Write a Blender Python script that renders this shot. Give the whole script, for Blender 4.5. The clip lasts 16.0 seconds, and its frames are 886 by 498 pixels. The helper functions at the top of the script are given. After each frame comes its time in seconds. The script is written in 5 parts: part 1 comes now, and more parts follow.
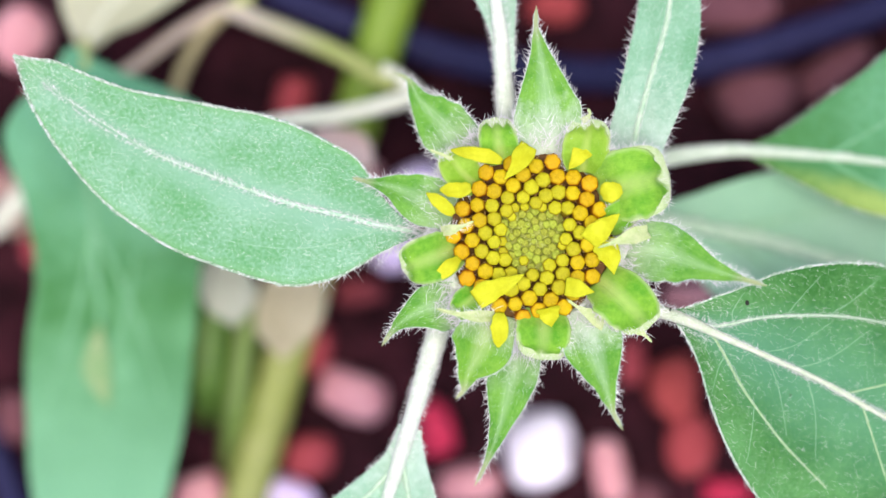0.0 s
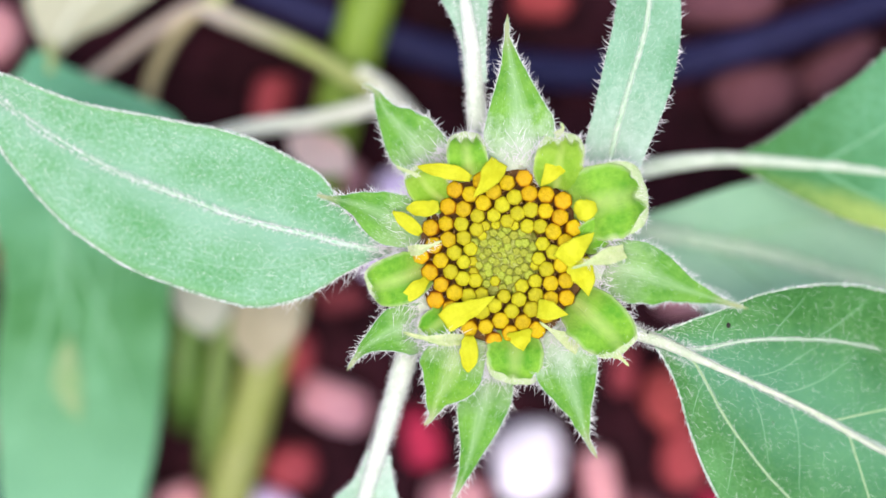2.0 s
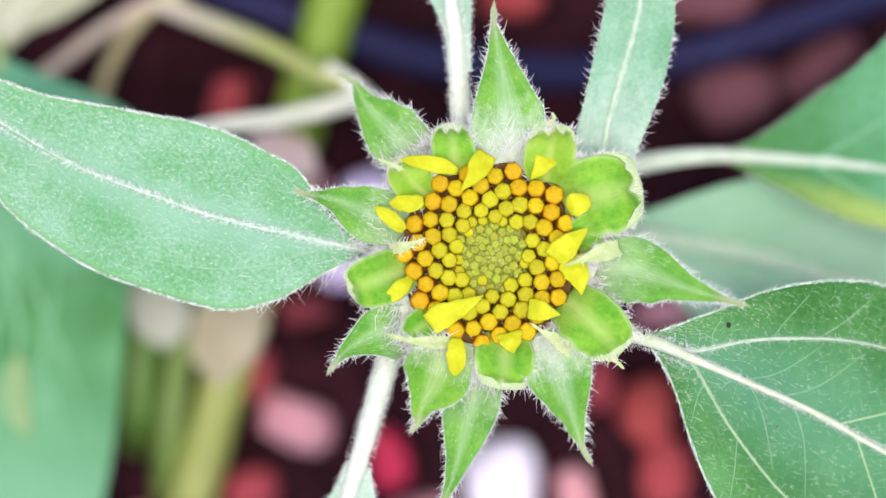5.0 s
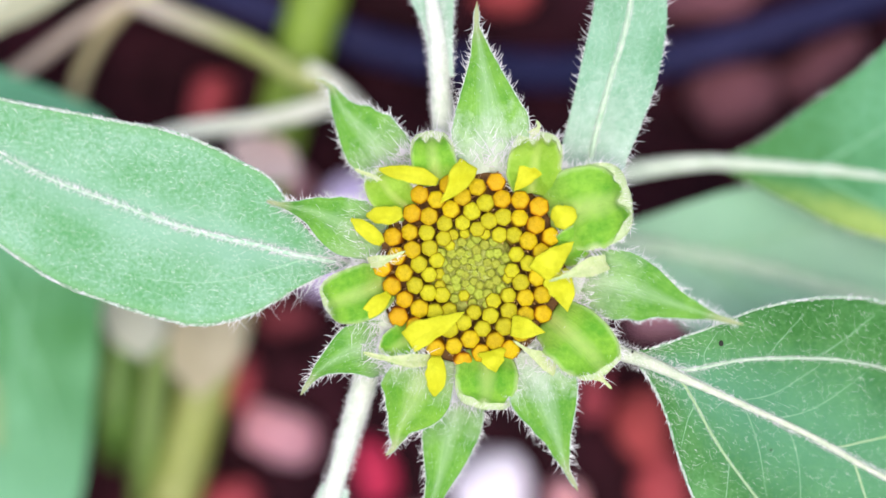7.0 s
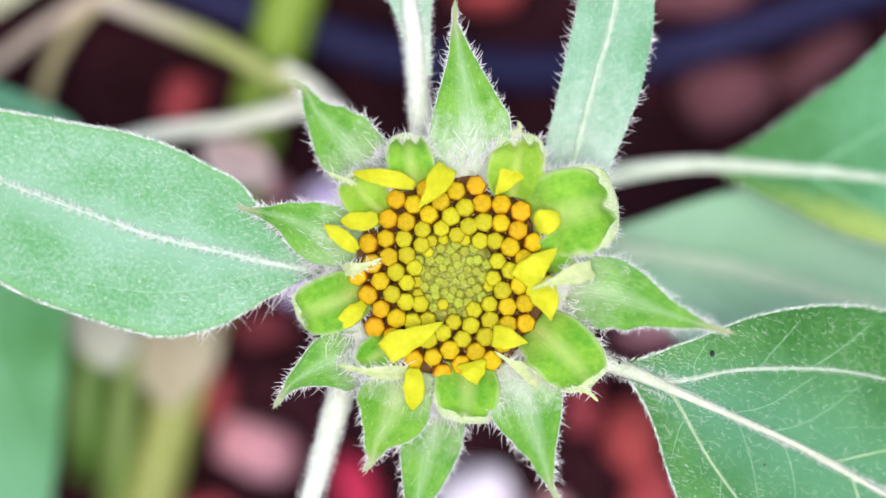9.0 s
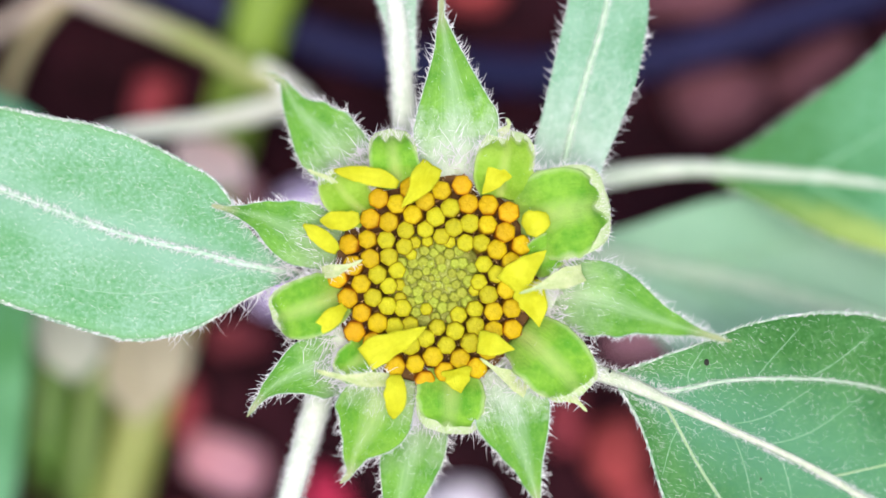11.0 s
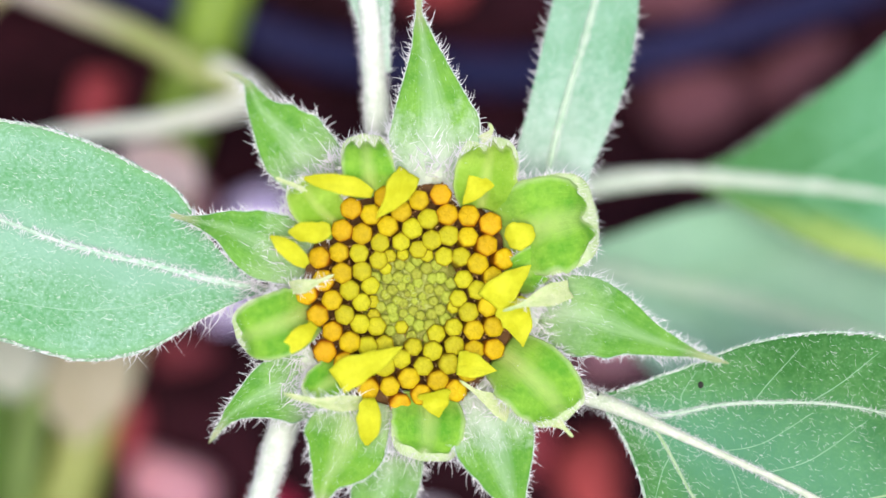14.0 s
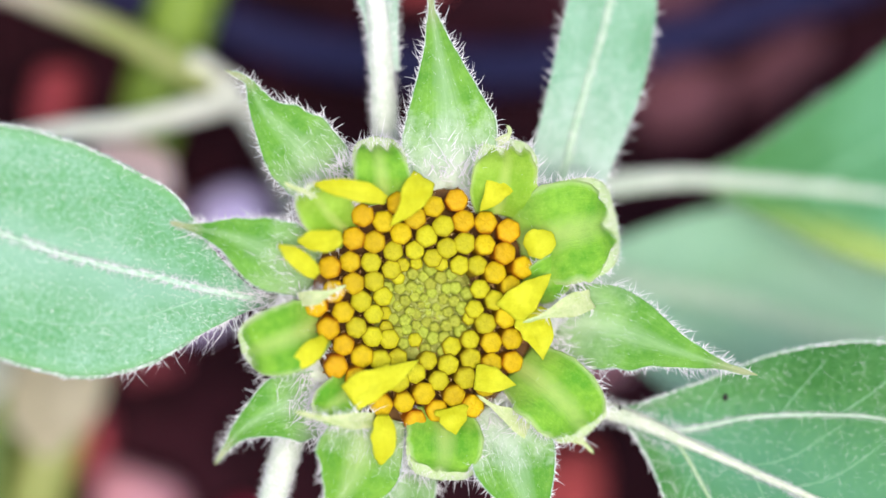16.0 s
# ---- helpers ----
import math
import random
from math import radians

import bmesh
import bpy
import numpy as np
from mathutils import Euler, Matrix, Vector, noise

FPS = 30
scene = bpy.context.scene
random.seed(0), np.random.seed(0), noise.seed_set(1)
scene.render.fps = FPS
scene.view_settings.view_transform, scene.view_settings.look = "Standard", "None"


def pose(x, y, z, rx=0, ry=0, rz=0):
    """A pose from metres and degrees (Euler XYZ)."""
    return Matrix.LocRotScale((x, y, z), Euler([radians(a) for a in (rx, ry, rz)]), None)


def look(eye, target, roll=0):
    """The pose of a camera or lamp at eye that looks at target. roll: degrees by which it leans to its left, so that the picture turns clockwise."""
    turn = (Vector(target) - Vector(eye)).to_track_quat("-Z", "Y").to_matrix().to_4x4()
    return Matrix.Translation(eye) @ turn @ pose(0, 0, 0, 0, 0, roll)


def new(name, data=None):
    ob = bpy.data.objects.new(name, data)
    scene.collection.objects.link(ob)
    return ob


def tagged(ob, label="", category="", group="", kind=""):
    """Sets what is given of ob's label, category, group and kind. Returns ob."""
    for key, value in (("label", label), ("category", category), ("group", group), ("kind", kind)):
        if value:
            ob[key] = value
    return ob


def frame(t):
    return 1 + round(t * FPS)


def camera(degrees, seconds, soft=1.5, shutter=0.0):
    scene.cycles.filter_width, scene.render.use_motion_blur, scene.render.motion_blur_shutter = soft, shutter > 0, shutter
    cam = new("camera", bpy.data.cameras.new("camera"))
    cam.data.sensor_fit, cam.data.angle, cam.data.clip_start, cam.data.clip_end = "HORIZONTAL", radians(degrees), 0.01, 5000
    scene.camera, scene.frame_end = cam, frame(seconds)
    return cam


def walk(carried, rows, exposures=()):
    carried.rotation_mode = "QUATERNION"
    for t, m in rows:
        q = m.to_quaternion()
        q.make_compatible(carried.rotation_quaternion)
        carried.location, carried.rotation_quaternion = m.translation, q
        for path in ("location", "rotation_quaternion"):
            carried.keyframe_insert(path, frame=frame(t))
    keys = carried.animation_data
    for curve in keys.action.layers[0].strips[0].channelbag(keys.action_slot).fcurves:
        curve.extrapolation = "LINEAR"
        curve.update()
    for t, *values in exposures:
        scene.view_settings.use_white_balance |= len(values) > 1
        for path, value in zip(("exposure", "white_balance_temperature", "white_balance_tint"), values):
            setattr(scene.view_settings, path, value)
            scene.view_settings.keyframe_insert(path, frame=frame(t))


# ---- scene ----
MM = 0.001
LIFT = 60.0          # height of the flower disc over the soil, in millimetres

# ---------- camera ----------
cam = camera(20, 16.0, soft=1.45)
PATH = [
    (0, pose(-0.01396, -0.00191, 0.46084, -0.001, 0.002, 0.003)),
    (0.5, pose(-0.00692, -0.00053, 0.45692, -0.154, 0.807, 0.025)),
    (1, pose(-0.00348, 0.02037, 0.45260, -2.811, 1.126, -0.294)),
    (1.5, pose(-0.00954, 0.02285, 0.44867, -3.105, 0.290, -0.495)),
    (2, pose(0.00633, 0.01678, 0.44348, -2.334, 2.274, -0.255)),
    (2.5, pose(0.00454, 0.01482, 0.44033, -2.060, 1.928, -0.220)),
    (3, pose(-0.00847, 0.01925, 0.43761, -2.602, 0.140, -0.378)),
    (3.5, pose(-0.00928, 0.00774, 0.43440, -1.068, -0.048, -0.255)),
    (4, pose(-0.02762, -0.01114, 0.43088, 1.463, -2.576, -0.273)),
    (4.2, pose(-0.02427, -0.00778, 0.42936, 1.032, -2.207, -0.313)),
    (6.3, pose(-0.00665, 0.00990, 0.41335, -1.235, -0.266, -0.524)),
    (6.5, pose(-0.00531, 0.01124, 0.41183, -1.407, -0.119, -0.540)),
    (7, pose(-0.00357, 0.01178, 0.40760, -1.490, 0.048, -0.312)),
    (7.5, pose(-0.00216, 0.00865, 0.40392, -1.034, 0.147, -0.123)),
    (8, pose(-0.00900, 0.00566, 0.40066, -0.525, -0.946, -0.361)),
    (8.5, pose(-0.01651, 0.00777, 0.39696, -0.815, -2.165, -0.496)),
    (9, pose(-0.00031, 0.01166, 0.39256, -1.384, 0.101, -0.569)),
    (11.5, pose(-0.00580, 0.00517, 0.37495, -0.235, -1.371, 0.058)),
    (12, pose(-0.00741, 0.00982, 0.37110, -0.936, -1.762, -0.096)),
    (12.5, pose(-0.00880, 0.01388, 0.36758, -1.581, -2.112, -0.160)),
    (13, pose(-0.01961, 0.00499, 0.36400, -0.065, -4.027, -0.075)),
    (13.5, pose(-0.01970, 0.01110, 0.36003, -1.047, -4.216, -0.191)),
    (14, pose(-0.01489, 0.00853, 0.35653, -0.591, -3.602, 0.214)),
    (14.5, pose(-0.01951, 0.01066, 0.35250, -0.922, -4.521, 0.046)),
    (15, pose(-0.02392, 0.00333, 0.34880, 0.376, -5.413, 0.014)),
    (15.5, pose(-0.03451, 0.00458, 0.34379, 0.185, -7.423, -0.199)),
    (16, pose(-0.03916, 0.01224, 0.33958, -1.170, -8.376, 0.036)),
]
walk(cam, PATH, exposures=[(0.0, 0.66, 6410, 15), (16.0, 0.66, 6410, 15)])

# ---------- daylight: bright overcast ----------
world = bpy.data.worlds.new("overcast_sky")
scene.world = world
world.use_nodes = True
wn = world.node_tree.nodes
sky = wn.new("ShaderNodeTexSky")
sky.sky_type = "NISHITA"
sky.sun_disc = False
sky.sun_elevation = radians(84)
sky.sun_rotation = radians(180)
sky.dust_density = 4.0
world.node_tree.links.new(sky.outputs[0], wn["Background"].inputs[0])
wn["Background"].inputs[1].default_value = 0.13

sun_data = bpy.data.lights.new("sun", "SUN")
sun_data.energy = 1.3
sun_data.angle = radians(50)
sun_data.color = (1.0, 0.96, 0.90)
sun = new("sun", sun_data)
sun.matrix_world = look((0.0, -0.10, 0.98), (0, 0, 0))

# ---------- materials ----------


def nodes_of(name):
    m = bpy.data.materials.new(name)
    m.use_nodes = True
    nt = m.node_tree
    return m, nt, nt.nodes["Principled BSDF"]


def mm_coords(nt):
    tc = nt.nodes.new("ShaderNodeTexCoord")
    mp = nt.nodes.new("ShaderNodeMapping")
    mp.inputs["Scale"].default_value = (1000, 1000, 1000)
    nt.links.new(tc.outputs["Object"], mp.inputs[0])
    return mp.outputs[0]


def noise_tex(nt, vec, scale, detail=3.0, rough=0.55):
    n = nt.nodes.new("ShaderNodeTexNoise")
    n.inputs["Scale"].default_value = scale
    n.inputs["Detail"].default_value = detail
    n.inputs["Roughness"].default_value = rough
    nt.links.new(vec, n.inputs["Vector"])
    return n.outputs["Fac"]


def ramp(nt, fac, stops):
    r = nt.nodes.new("ShaderNodeValToRGB")
    els = r.color_ramp.elements
    while len(els) < len(stops):
        els.new(0.5)
    for e, (p, c) in zip(els, stops):
        e.position = p
        e.color = (*c, 1) if len(c) == 3 else c
    nt.links.new(fac, r.inputs[0])
    return r.outputs[0]


def mixed(nt, fac, a, b, mode="MIX"):
    m = nt.nodes.new("ShaderNodeMix")
    m.data_type = "RGBA"
    m.blend_type = mode
    for sock, v in ((m.inputs[0], fac), (m.inputs[6], a), (m.inputs[7], b)):
        if isinstance(v, (int, float)):
            sock.default_value = v
        elif isinstance(v, tuple):
            sock.default_value = (*v, 1)
        else:
            nt.links.new(v, sock)
    return m.outputs[2]


def math_node(nt, op, a, b=0.0):
    m = nt.nodes.new("ShaderNodeMath")
    m.operation = op
    for sock, v in ((m.inputs[0], a), (m.inputs[1], b)):
        if isinstance(v, (int, float)):
            sock.default_value = v
        else:
            nt.links.new(v, sock)
    return m.outputs[0]


def bumped(nt, bsdf, height, dist, strength=0.6):
    b = nt.nodes.new("ShaderNodeBump")
    b.inputs["Strength"].default_value = strength
    b.inputs["Distance"].default_value = dist
    nt.links.new(height, b.inputs["Height"])
    nt.links.new(b.outputs[0], bsdf.inputs["Normal"])


def see_through(nt, bsdf, colour, amount):
    """Thin tissue: part of the light comes through from behind."""
    t = nt.nodes.new("ShaderNodeBsdfTranslucent")
    if isinstance(colour, tuple):
        t.inputs[0].default_value = (*colour, 1)
    else:
        nt.links.new(colour, t.inputs[0])
    ms = nt.nodes.new("ShaderNodeMixShader")
    ms.inputs[0].default_value = amount
    nt.links.new(bsdf.outputs[0], ms.inputs[1])
    nt.links.new(t.outputs[0], ms.inputs[2])
    nt.links.new(ms.outputs[0], nt.nodes["Material Output"].inputs[0])


def leaf_material(name, dark, light, vein, band=None, cell=0.55, net=0.35, through_light=0.18, sheen=0.25, patch=0.07, margin=None, stripes=0.0, tip=None, fleck=0.16, band_w=0.32, base_down=None, rim=None, grain=0.28, down=0.62, tip_at=(0.74, 0.90), margin_at=(0.06, 0.24, 0.55)):
    """Leaf tissue: blotches, fine grain, a net of small veins, and a paler band along the middle (from the UV)."""
    m, nt, b = nodes_of(name)
    v = mm_coords(nt)
    big = noise_tex(nt, v, patch, 4)
    fine = noise_tex(nt, v, 1.6, 4, 0.7)
    both = math_node(nt, "ADD", math_node(nt, "MULTIPLY", big, 1.0 - grain), math_node(nt, "MULTIPLY", fine, grain))
    col = ramp(nt, both, [(0.38, dark), (0.62, light)])
    vor = nt.nodes.new("ShaderNodeTexVoronoi")
    vor.feature = "DISTANCE_TO_EDGE"
    vor.inputs["Scale"].default_value = cell
    warp = nt.nodes.new("ShaderNodeVectorMath")
    warp.operation = "ADD"
    wob = nt.nodes.new("ShaderNodeTexNoise")
    wob.inputs["Scale"].default_value = 0.5
    nt.links.new(v, wob.inputs["Vector"])
    nt.links.new(v, warp.inputs[0])
    nt.links.new(wob.outputs["Color"], warp.inputs[1])
    nt.links.new(warp.outputs[0], vor.inputs["Vector"])
    line = ramp(nt, vor.outputs["Distance"], [(0.0, (1, 1, 1)), (0.09, (0, 0, 0))])
    col = mixed(nt, math_node(nt, "MULTIPLY", line, net), col, vein)
    speck = ramp(nt, noise_tex(nt, v, 3.2, 2, 0.6), [(0.60, (0, 0, 0)), (0.72, (1, 1, 1))])
    col = mixed(nt, math_node(nt, "MULTIPLY", speck, fleck), col, (0.62, 0.76, 0.62))
    pore = ramp(nt, noise_tex(nt, v, 2.3, 3, 0.6), [(0.36, (1, 1, 1)), (0.46, (0, 0, 0))])
    col = mixed(nt, math_node(nt, "MULTIPLY", pore, fleck), col, dark)
    if band:
        uv = nt.nodes.new("ShaderNodeTexCoord")
        sep = nt.nodes.new("ShaderNodeSeparateXYZ")
        nt.links.new(uv.outputs["UV"], sep.inputs[0])
        off = math_node(nt, "ABSOLUTE", math_node(nt, "SUBTRACT", sep.outputs[1], 0.5))
        streak = math_node(nt, "ADD", off, math_node(nt, "MULTIPLY", math_node(nt, "SUBTRACT", fine, 0.5), band_w * 0.75))
        mid = ramp(nt, streak, [(0.02, (1, 1, 1)), (band_w, (0, 0, 0))])
        foot = ramp(nt, sep.outputs[0], [(0.05, (1, 1, 1)), (0.85, (0.45, 0.45, 0.45))])
        col = mixed(nt, math_node(nt, "MULTIPLY", math_node(nt, "MULTIPLY", mid, foot), 0.85), col, band)
    if tip:
        uv = nt.nodes.new("ShaderNodeTexCoord")
        sep = nt.nodes.new("ShaderNodeSeparateXYZ")
        nt.links.new(uv.outputs["UV"], sep.inputs[0])
        col = mixed(nt, ramp(nt, sep.outputs[0], [(tip_at[0], (0, 0, 0)), (tip_at[1], (0.9, 0.9, 0.9))]), col, tip)
    lines = None
    if stripes:
        uv = nt.nodes.new("ShaderNodeTexCoord")
        mp = nt.nodes.new("ShaderNodeMapping")
        mp.inputs["Scale"].default_value = (3, 26, 1)
        nt.links.new(uv.outputs["UV"], mp.inputs[0])
        lines = noise_tex(nt, mp.outputs[0], 1.0, 4, 0.65)
        col = mixed(nt, math_node(nt, "MULTIPLY", ramp(nt, lines, [(0.42, (1, 1, 1)), (0.60, (0, 0, 0))]), stripes), col, dark)
        col = mixed(nt, math_node(nt, "MULTIPLY", ramp(nt, lines, [(0.52, (0, 0, 0)), (0.68, (1, 1, 1))]), stripes * 0.6), col, vein)
    if margin:
        uv = nt.nodes.new("ShaderNodeTexCoord")
        sep = nt.nodes.new("ShaderNodeSeparateXYZ")
        nt.links.new(uv.outputs["UV"], sep.inputs[0])
        worn = math_node(nt, "ADD", sep.outputs[1], math_node(nt, "MULTIPLY", math_node(nt, "SUBTRACT", big, 0.5), 0.35))
        col = mixed(nt, ramp(nt, worn, [(margin_at[0], (margin_at[2],) * 3), (margin_at[1], (0, 0, 0))]), col, margin)
    if base_down or rim:
        uv = nt.nodes.new("ShaderNodeTexCoord")
        sep = nt.nodes.new("ShaderNodeSeparateXYZ")
        nt.links.new(uv.outputs["UV"], sep.inputs[0])
        rag = math_node(nt, "MULTIPLY", math_node(nt, "SUBTRACT", noise_tex(nt, v, 0.55, 5, 0.7), 0.5), 0.55)
        if base_down:
            low = math_node(nt, "ADD", sep.outputs[0], rag)
            col = mixed(nt, ramp(nt, low, [(0.06, (down, down, down)), (0.42, (0, 0, 0))]), col, base_down)
        if rim:
            side = math_node(nt, "MULTIPLY", math_node(nt, "ABSOLUTE", math_node(nt, "SUBTRACT", sep.outputs[1], 0.5)), 2.0)
            far = math_node(nt, "MAXIMUM", math_node(nt, "POWER", side, 2.5), math_node(nt, "POWER", sep.outputs[0], 4.0))
            far = math_node(nt, "ADD", far, math_node(nt, "MULTIPLY", rag, 0.8))
            col = mixed(nt, ramp(nt, far, [(0.62, (0, 0, 0)), (0.98, (0.85, 0.85, 0.85))]), col, rim)
    nt.links.new(col, b.inputs["Base Color"])
    b.inputs["Roughness"].default_value = 0.62
    b.inputs["Specular IOR Level"].default_value = 0.35
    b.inputs["Sheen Weight"].default_value = sheen
    b.inputs["Sheen Roughness"].default_value = 0.6
    h = math_node(nt, "SUBTRACT", math_node(nt, "MULTIPLY", fine, 0.8), math_node(nt, "MULTIPLY", line, net * 1.5))
    if lines:
        h = math_node(nt, "ADD", h, lines)
    bumped(nt, b, h, 0.0004)
    see_through(nt, b, col, through_light)
    return m


def grainy_material(name, stops, scale, rough=0.7, bump=0.0003, fine=5.0, vary=0.0, sheen=0.0, through_light=0.0, spec=0.4):
    m, nt, b = nodes_of(name)
    v = mm_coords(nt)
    f = noise_tex(nt, v, scale, 5, 0.6)
    g = noise_tex(nt, v, scale * fine, 3, 0.6)
    both = math_node(nt, "ADD", math_node(nt, "MULTIPLY", f, 0.7), math_node(nt, "MULTIPLY", g, 0.3))
    col = ramp(nt, both, stops)
    if vary:
        info = nt.nodes.new("ShaderNodeObjectInfo")
        hsv = nt.nodes.new("ShaderNodeHueSaturation")
        k = math_node(nt, "SUBTRACT", info.outputs["Random"], 0.5)
        nt.links.new(math_node(nt, "ADD", math_node(nt, "MULTIPLY", k, vary * 0.06), 0.5), hsv.inputs["Hue"])
        nt.links.new(math_node(nt, "ADD", math_node(nt, "MULTIPLY", k, vary), 1.0), hsv.inputs["Value"])
        nt.links.new(col, hsv.inputs["Color"])
        col = hsv.outputs[0]
    nt.links.new(col, b.inputs["Base Color"])
    b.inputs["Roughness"].default_value = rough
    b.inputs["Specular IOR Level"].default_value = spec
    b.inputs["Sheen Weight"].default_value = sheen
    bumped(nt, b, both, bump)
    if through_light:
        see_through(nt, b, col, through_light)
    return m


def hair_material(name, colour):
    """Fine glassy hairs, lit softly as a nap: their shading leans upwards, as light scatters round each one."""
    m, nt, b = nodes_of(name)
    v = mm_coords(nt)
    f = noise_tex(nt, v, 1.0, 3)
    nt.links.new(ramp(nt, f, [(0.3, tuple(c * 0.94 for c in colour)), (0.7, colour)]), b.inputs["Base Color"])
    b.inputs["Roughness"].default_value = 0.4
    geo = nt.nodes.new("ShaderNodeNewGeometry")
    up = nt.nodes.new("ShaderNodeVectorMath")
    up.operation = "MULTIPLY_ADD"
    nt.links.new(geo.outputs["Normal"], up.inputs[0])
    up.inputs[1].default_value = (0.35, 0.35, 0.35)
    up.inputs[2].default_value = (0.0, 0.0, 0.8)
    unit = nt.nodes.new("ShaderNodeVectorMath")
    unit.operation = "NORMALIZE"
    nt.links.new(up.outputs[0], unit.inputs[0])
    nt.links.new(unit.outputs[0], b.inputs["Normal"])
    see_through(nt, b, colour, 0.15)
    return m


M_LEAF = leaf_material("downy_mint_leaf", (0.160, 0.425, 0.205), (0.330, 0.605, 0.400), (0.10, 0.32, 0.13), cell=0.22, net=0.06, patch=0.13, fleck=0.22, band=(0.42, 0.65, 0.47), band_w=0.03, grain=0.34, base_down=(0.80, 0.90, 0.82), down=0.55)
M_LEAF_WIDE = leaf_material("downy_mint_leaf_with_green_sides", (0.120, 0.405, 0.135), (0.335, 0.615, 0.410), (0.16, 0.44, 0.18), cell=0.16, net=0.08, patch=0.11, fleck=0.30, band=(0.30, 0.58, 0.39), band_w=0.14, grain=0.55, rim=(0.19, 0.49, 0.17))
# the deep leaf's blue-green middle band is sheen put into the colour
M_LEAF_DEEP = leaf_material("downy_deep_green_leaf", (0.022, 0.170, 0.014), (0.105, 0.340, 0.090), (0.20, 0.44, 0.14), cell=0.36, net=0.14, patch=0.07, fleck=0.16, band=(0.105, 0.345, 0.185), band_w=0.30, sheen=0.10, grain=0.34)
M_LEAF_FAR = leaf_material("mid_green_leaf", (0.045, 0.23, 0.045), (0.165, 0.455, 0.20), (0.12, 0.36, 0.16), cell=0.14, net=0.05, patch=0.055, tip=(0.215, 0.525, 0.295), tip_at=(0.45, 0.80), grain=0.15, base_down=(0.165, 0.50, 0.31), down=0.62)
M_LEAF_BACK = leaf_material("greyish_mint_leaf", (0.31, 0.60, 0.37), (0.43, 0.71, 0.48), (0.26, 0.5, 0.33), cell=0.14, net=0.1, patch=0.03)
M_LEAF_UP = leaf_material("deep_green_leaf_with_yellowed_margin", (0.042, 0.240, 0.062), (0.140, 0.430, 0.205), (0.18, 0.45, 0.22), cell=0.2, net=0.15, patch=0.05, margin=(0.46, 0.62, 0.12), margin_at=(0.14, 0.32, 0.75), base_down=(0.045, 0.22, 0.035), down=0.9)
M_LEAF_SPOT = leaf_material("yellowed_leaf_patch", (0.23, 0.42, 0.16), (0.34, 0.47, 0.21), (0.4, 0.5, 0.2), cell=0.2, net=0.1, patch=0.2)
M_VEIN_GREY = grainy_material("grey_green_vein", [(0.3, (0.14, 0.40, 0.18)), (0.7, (0.24, 0.50, 0.28))], 0.5, rough=0.7)
M_LEAF_PALE = leaf_material("pale_old_leaf", (0.46, 0.48, 0.30), (0.62, 0.63, 0.44), (0.5, 0.5, 0.3), cell=0.2, net=0.2)
M_LEAF_DRY = leaf_material("grey_dry_leaf", (0.42, 0.46, 0.35), (0.56, 0.59, 0.47), (0.4, 0.38, 0.3), cell=0.2, net=0.2)
M_LEAF_TAN = leaf_material("tan_dry_leaf", (0.44, 0.40, 0.25), (0.58, 0.53, 0.36), (0.4, 0.34, 0.2), cell=0.2, net=0.2, patch=0.12)
M_BRACT = leaf_material("outer_bract_green", (0.11, 0.385, 0.022), (0.275, 0.60, 0.075), (0.40, 0.66, 0.28), band=(0.50, 0.74, 0.42), band_w=0.2, cell=0.5, net=0.02, through_light=0.22, patch=0.22, stripes=0.25, tip=(0.66, 0.68, 0.38), base_down=(0.88, 0.96, 0.84), down=0.78, sheen=0.12)
M_BRACT_GREEN = leaf_material("outer_bract_plain_green", (0.090, 0.355, 0.020), (0.245, 0.575, 0.070), (0.40, 0.66, 0.28), band=(0.46, 0.72, 0.34), band_w=0.16, cell=0.5, net=0.02, through_light=0.22, patch=0.22, stripes=0.25, tip=(0.66, 0.68, 0.38), base_down=(0.70, 0.86, 0.58), down=0.45, sheen=0.12)
M_BRACT_IN = leaf_material("inner_bract_lime", (0.132, 0.450, 0.014), (0.325, 0.665, 0.050), (0.48, 0.70, 0.12), band=(0.60, 0.78, 0.22), band_w=0.16, cell=0.5, net=0.02, through_light=0.28, patch=0.30, stripes=0.05, fleck=0.05, sheen=0.05, rim=(0.58, 0.76, 0.30), base_down=(0.56, 0.74, 0.14), down=0.45)
M_BRACT_LIME = leaf_material("inner_bract_yellow_lime", (0.27, 0.54, 0.022), (0.42, 0.68, 0.065), (0.55, 0.70, 0.14), band=(0.56, 0.72, 0.16), band_w=0.10, cell=0.5, net=0.02, through_light=0.25, patch=0.3, stripes=0.04, fleck=0.05, sheen=0.05, rim=(0.56, 0.72, 0.22))
M_BRACT_BROAD = leaf_material("bract_bright_green", (0.13, 0.42, 0.018), (0.30, 0.62, 0.055), (0.48, 0.70, 0.16), band=(0.58, 0.78, 0.30), band_w=0.16, cell=0.5, net=0.02, through_light=0.25, patch=0.25, stripes=0.15, sheen=0.1, tip=(0.66, 0.68, 0.38), base_down=(0.74, 0.88, 0.58))
M_BRACT_RIM = grainy_material("pale_bract_rim", [(0.36, (0.54, 0.74, 0.28)), (0.64, (0.74, 0.87, 0.50))], 0.8, sheen=0.08, bump=0.0004, through_light=0.2)
M_BRACT_TIP = grainy_material("pale_green_bract_tip", [(0.35, (0.58, 0.72, 0.28)), (0.65, (0.82, 0.88, 0.52))], 0.9, sheen=0.0, through_light=0.35)
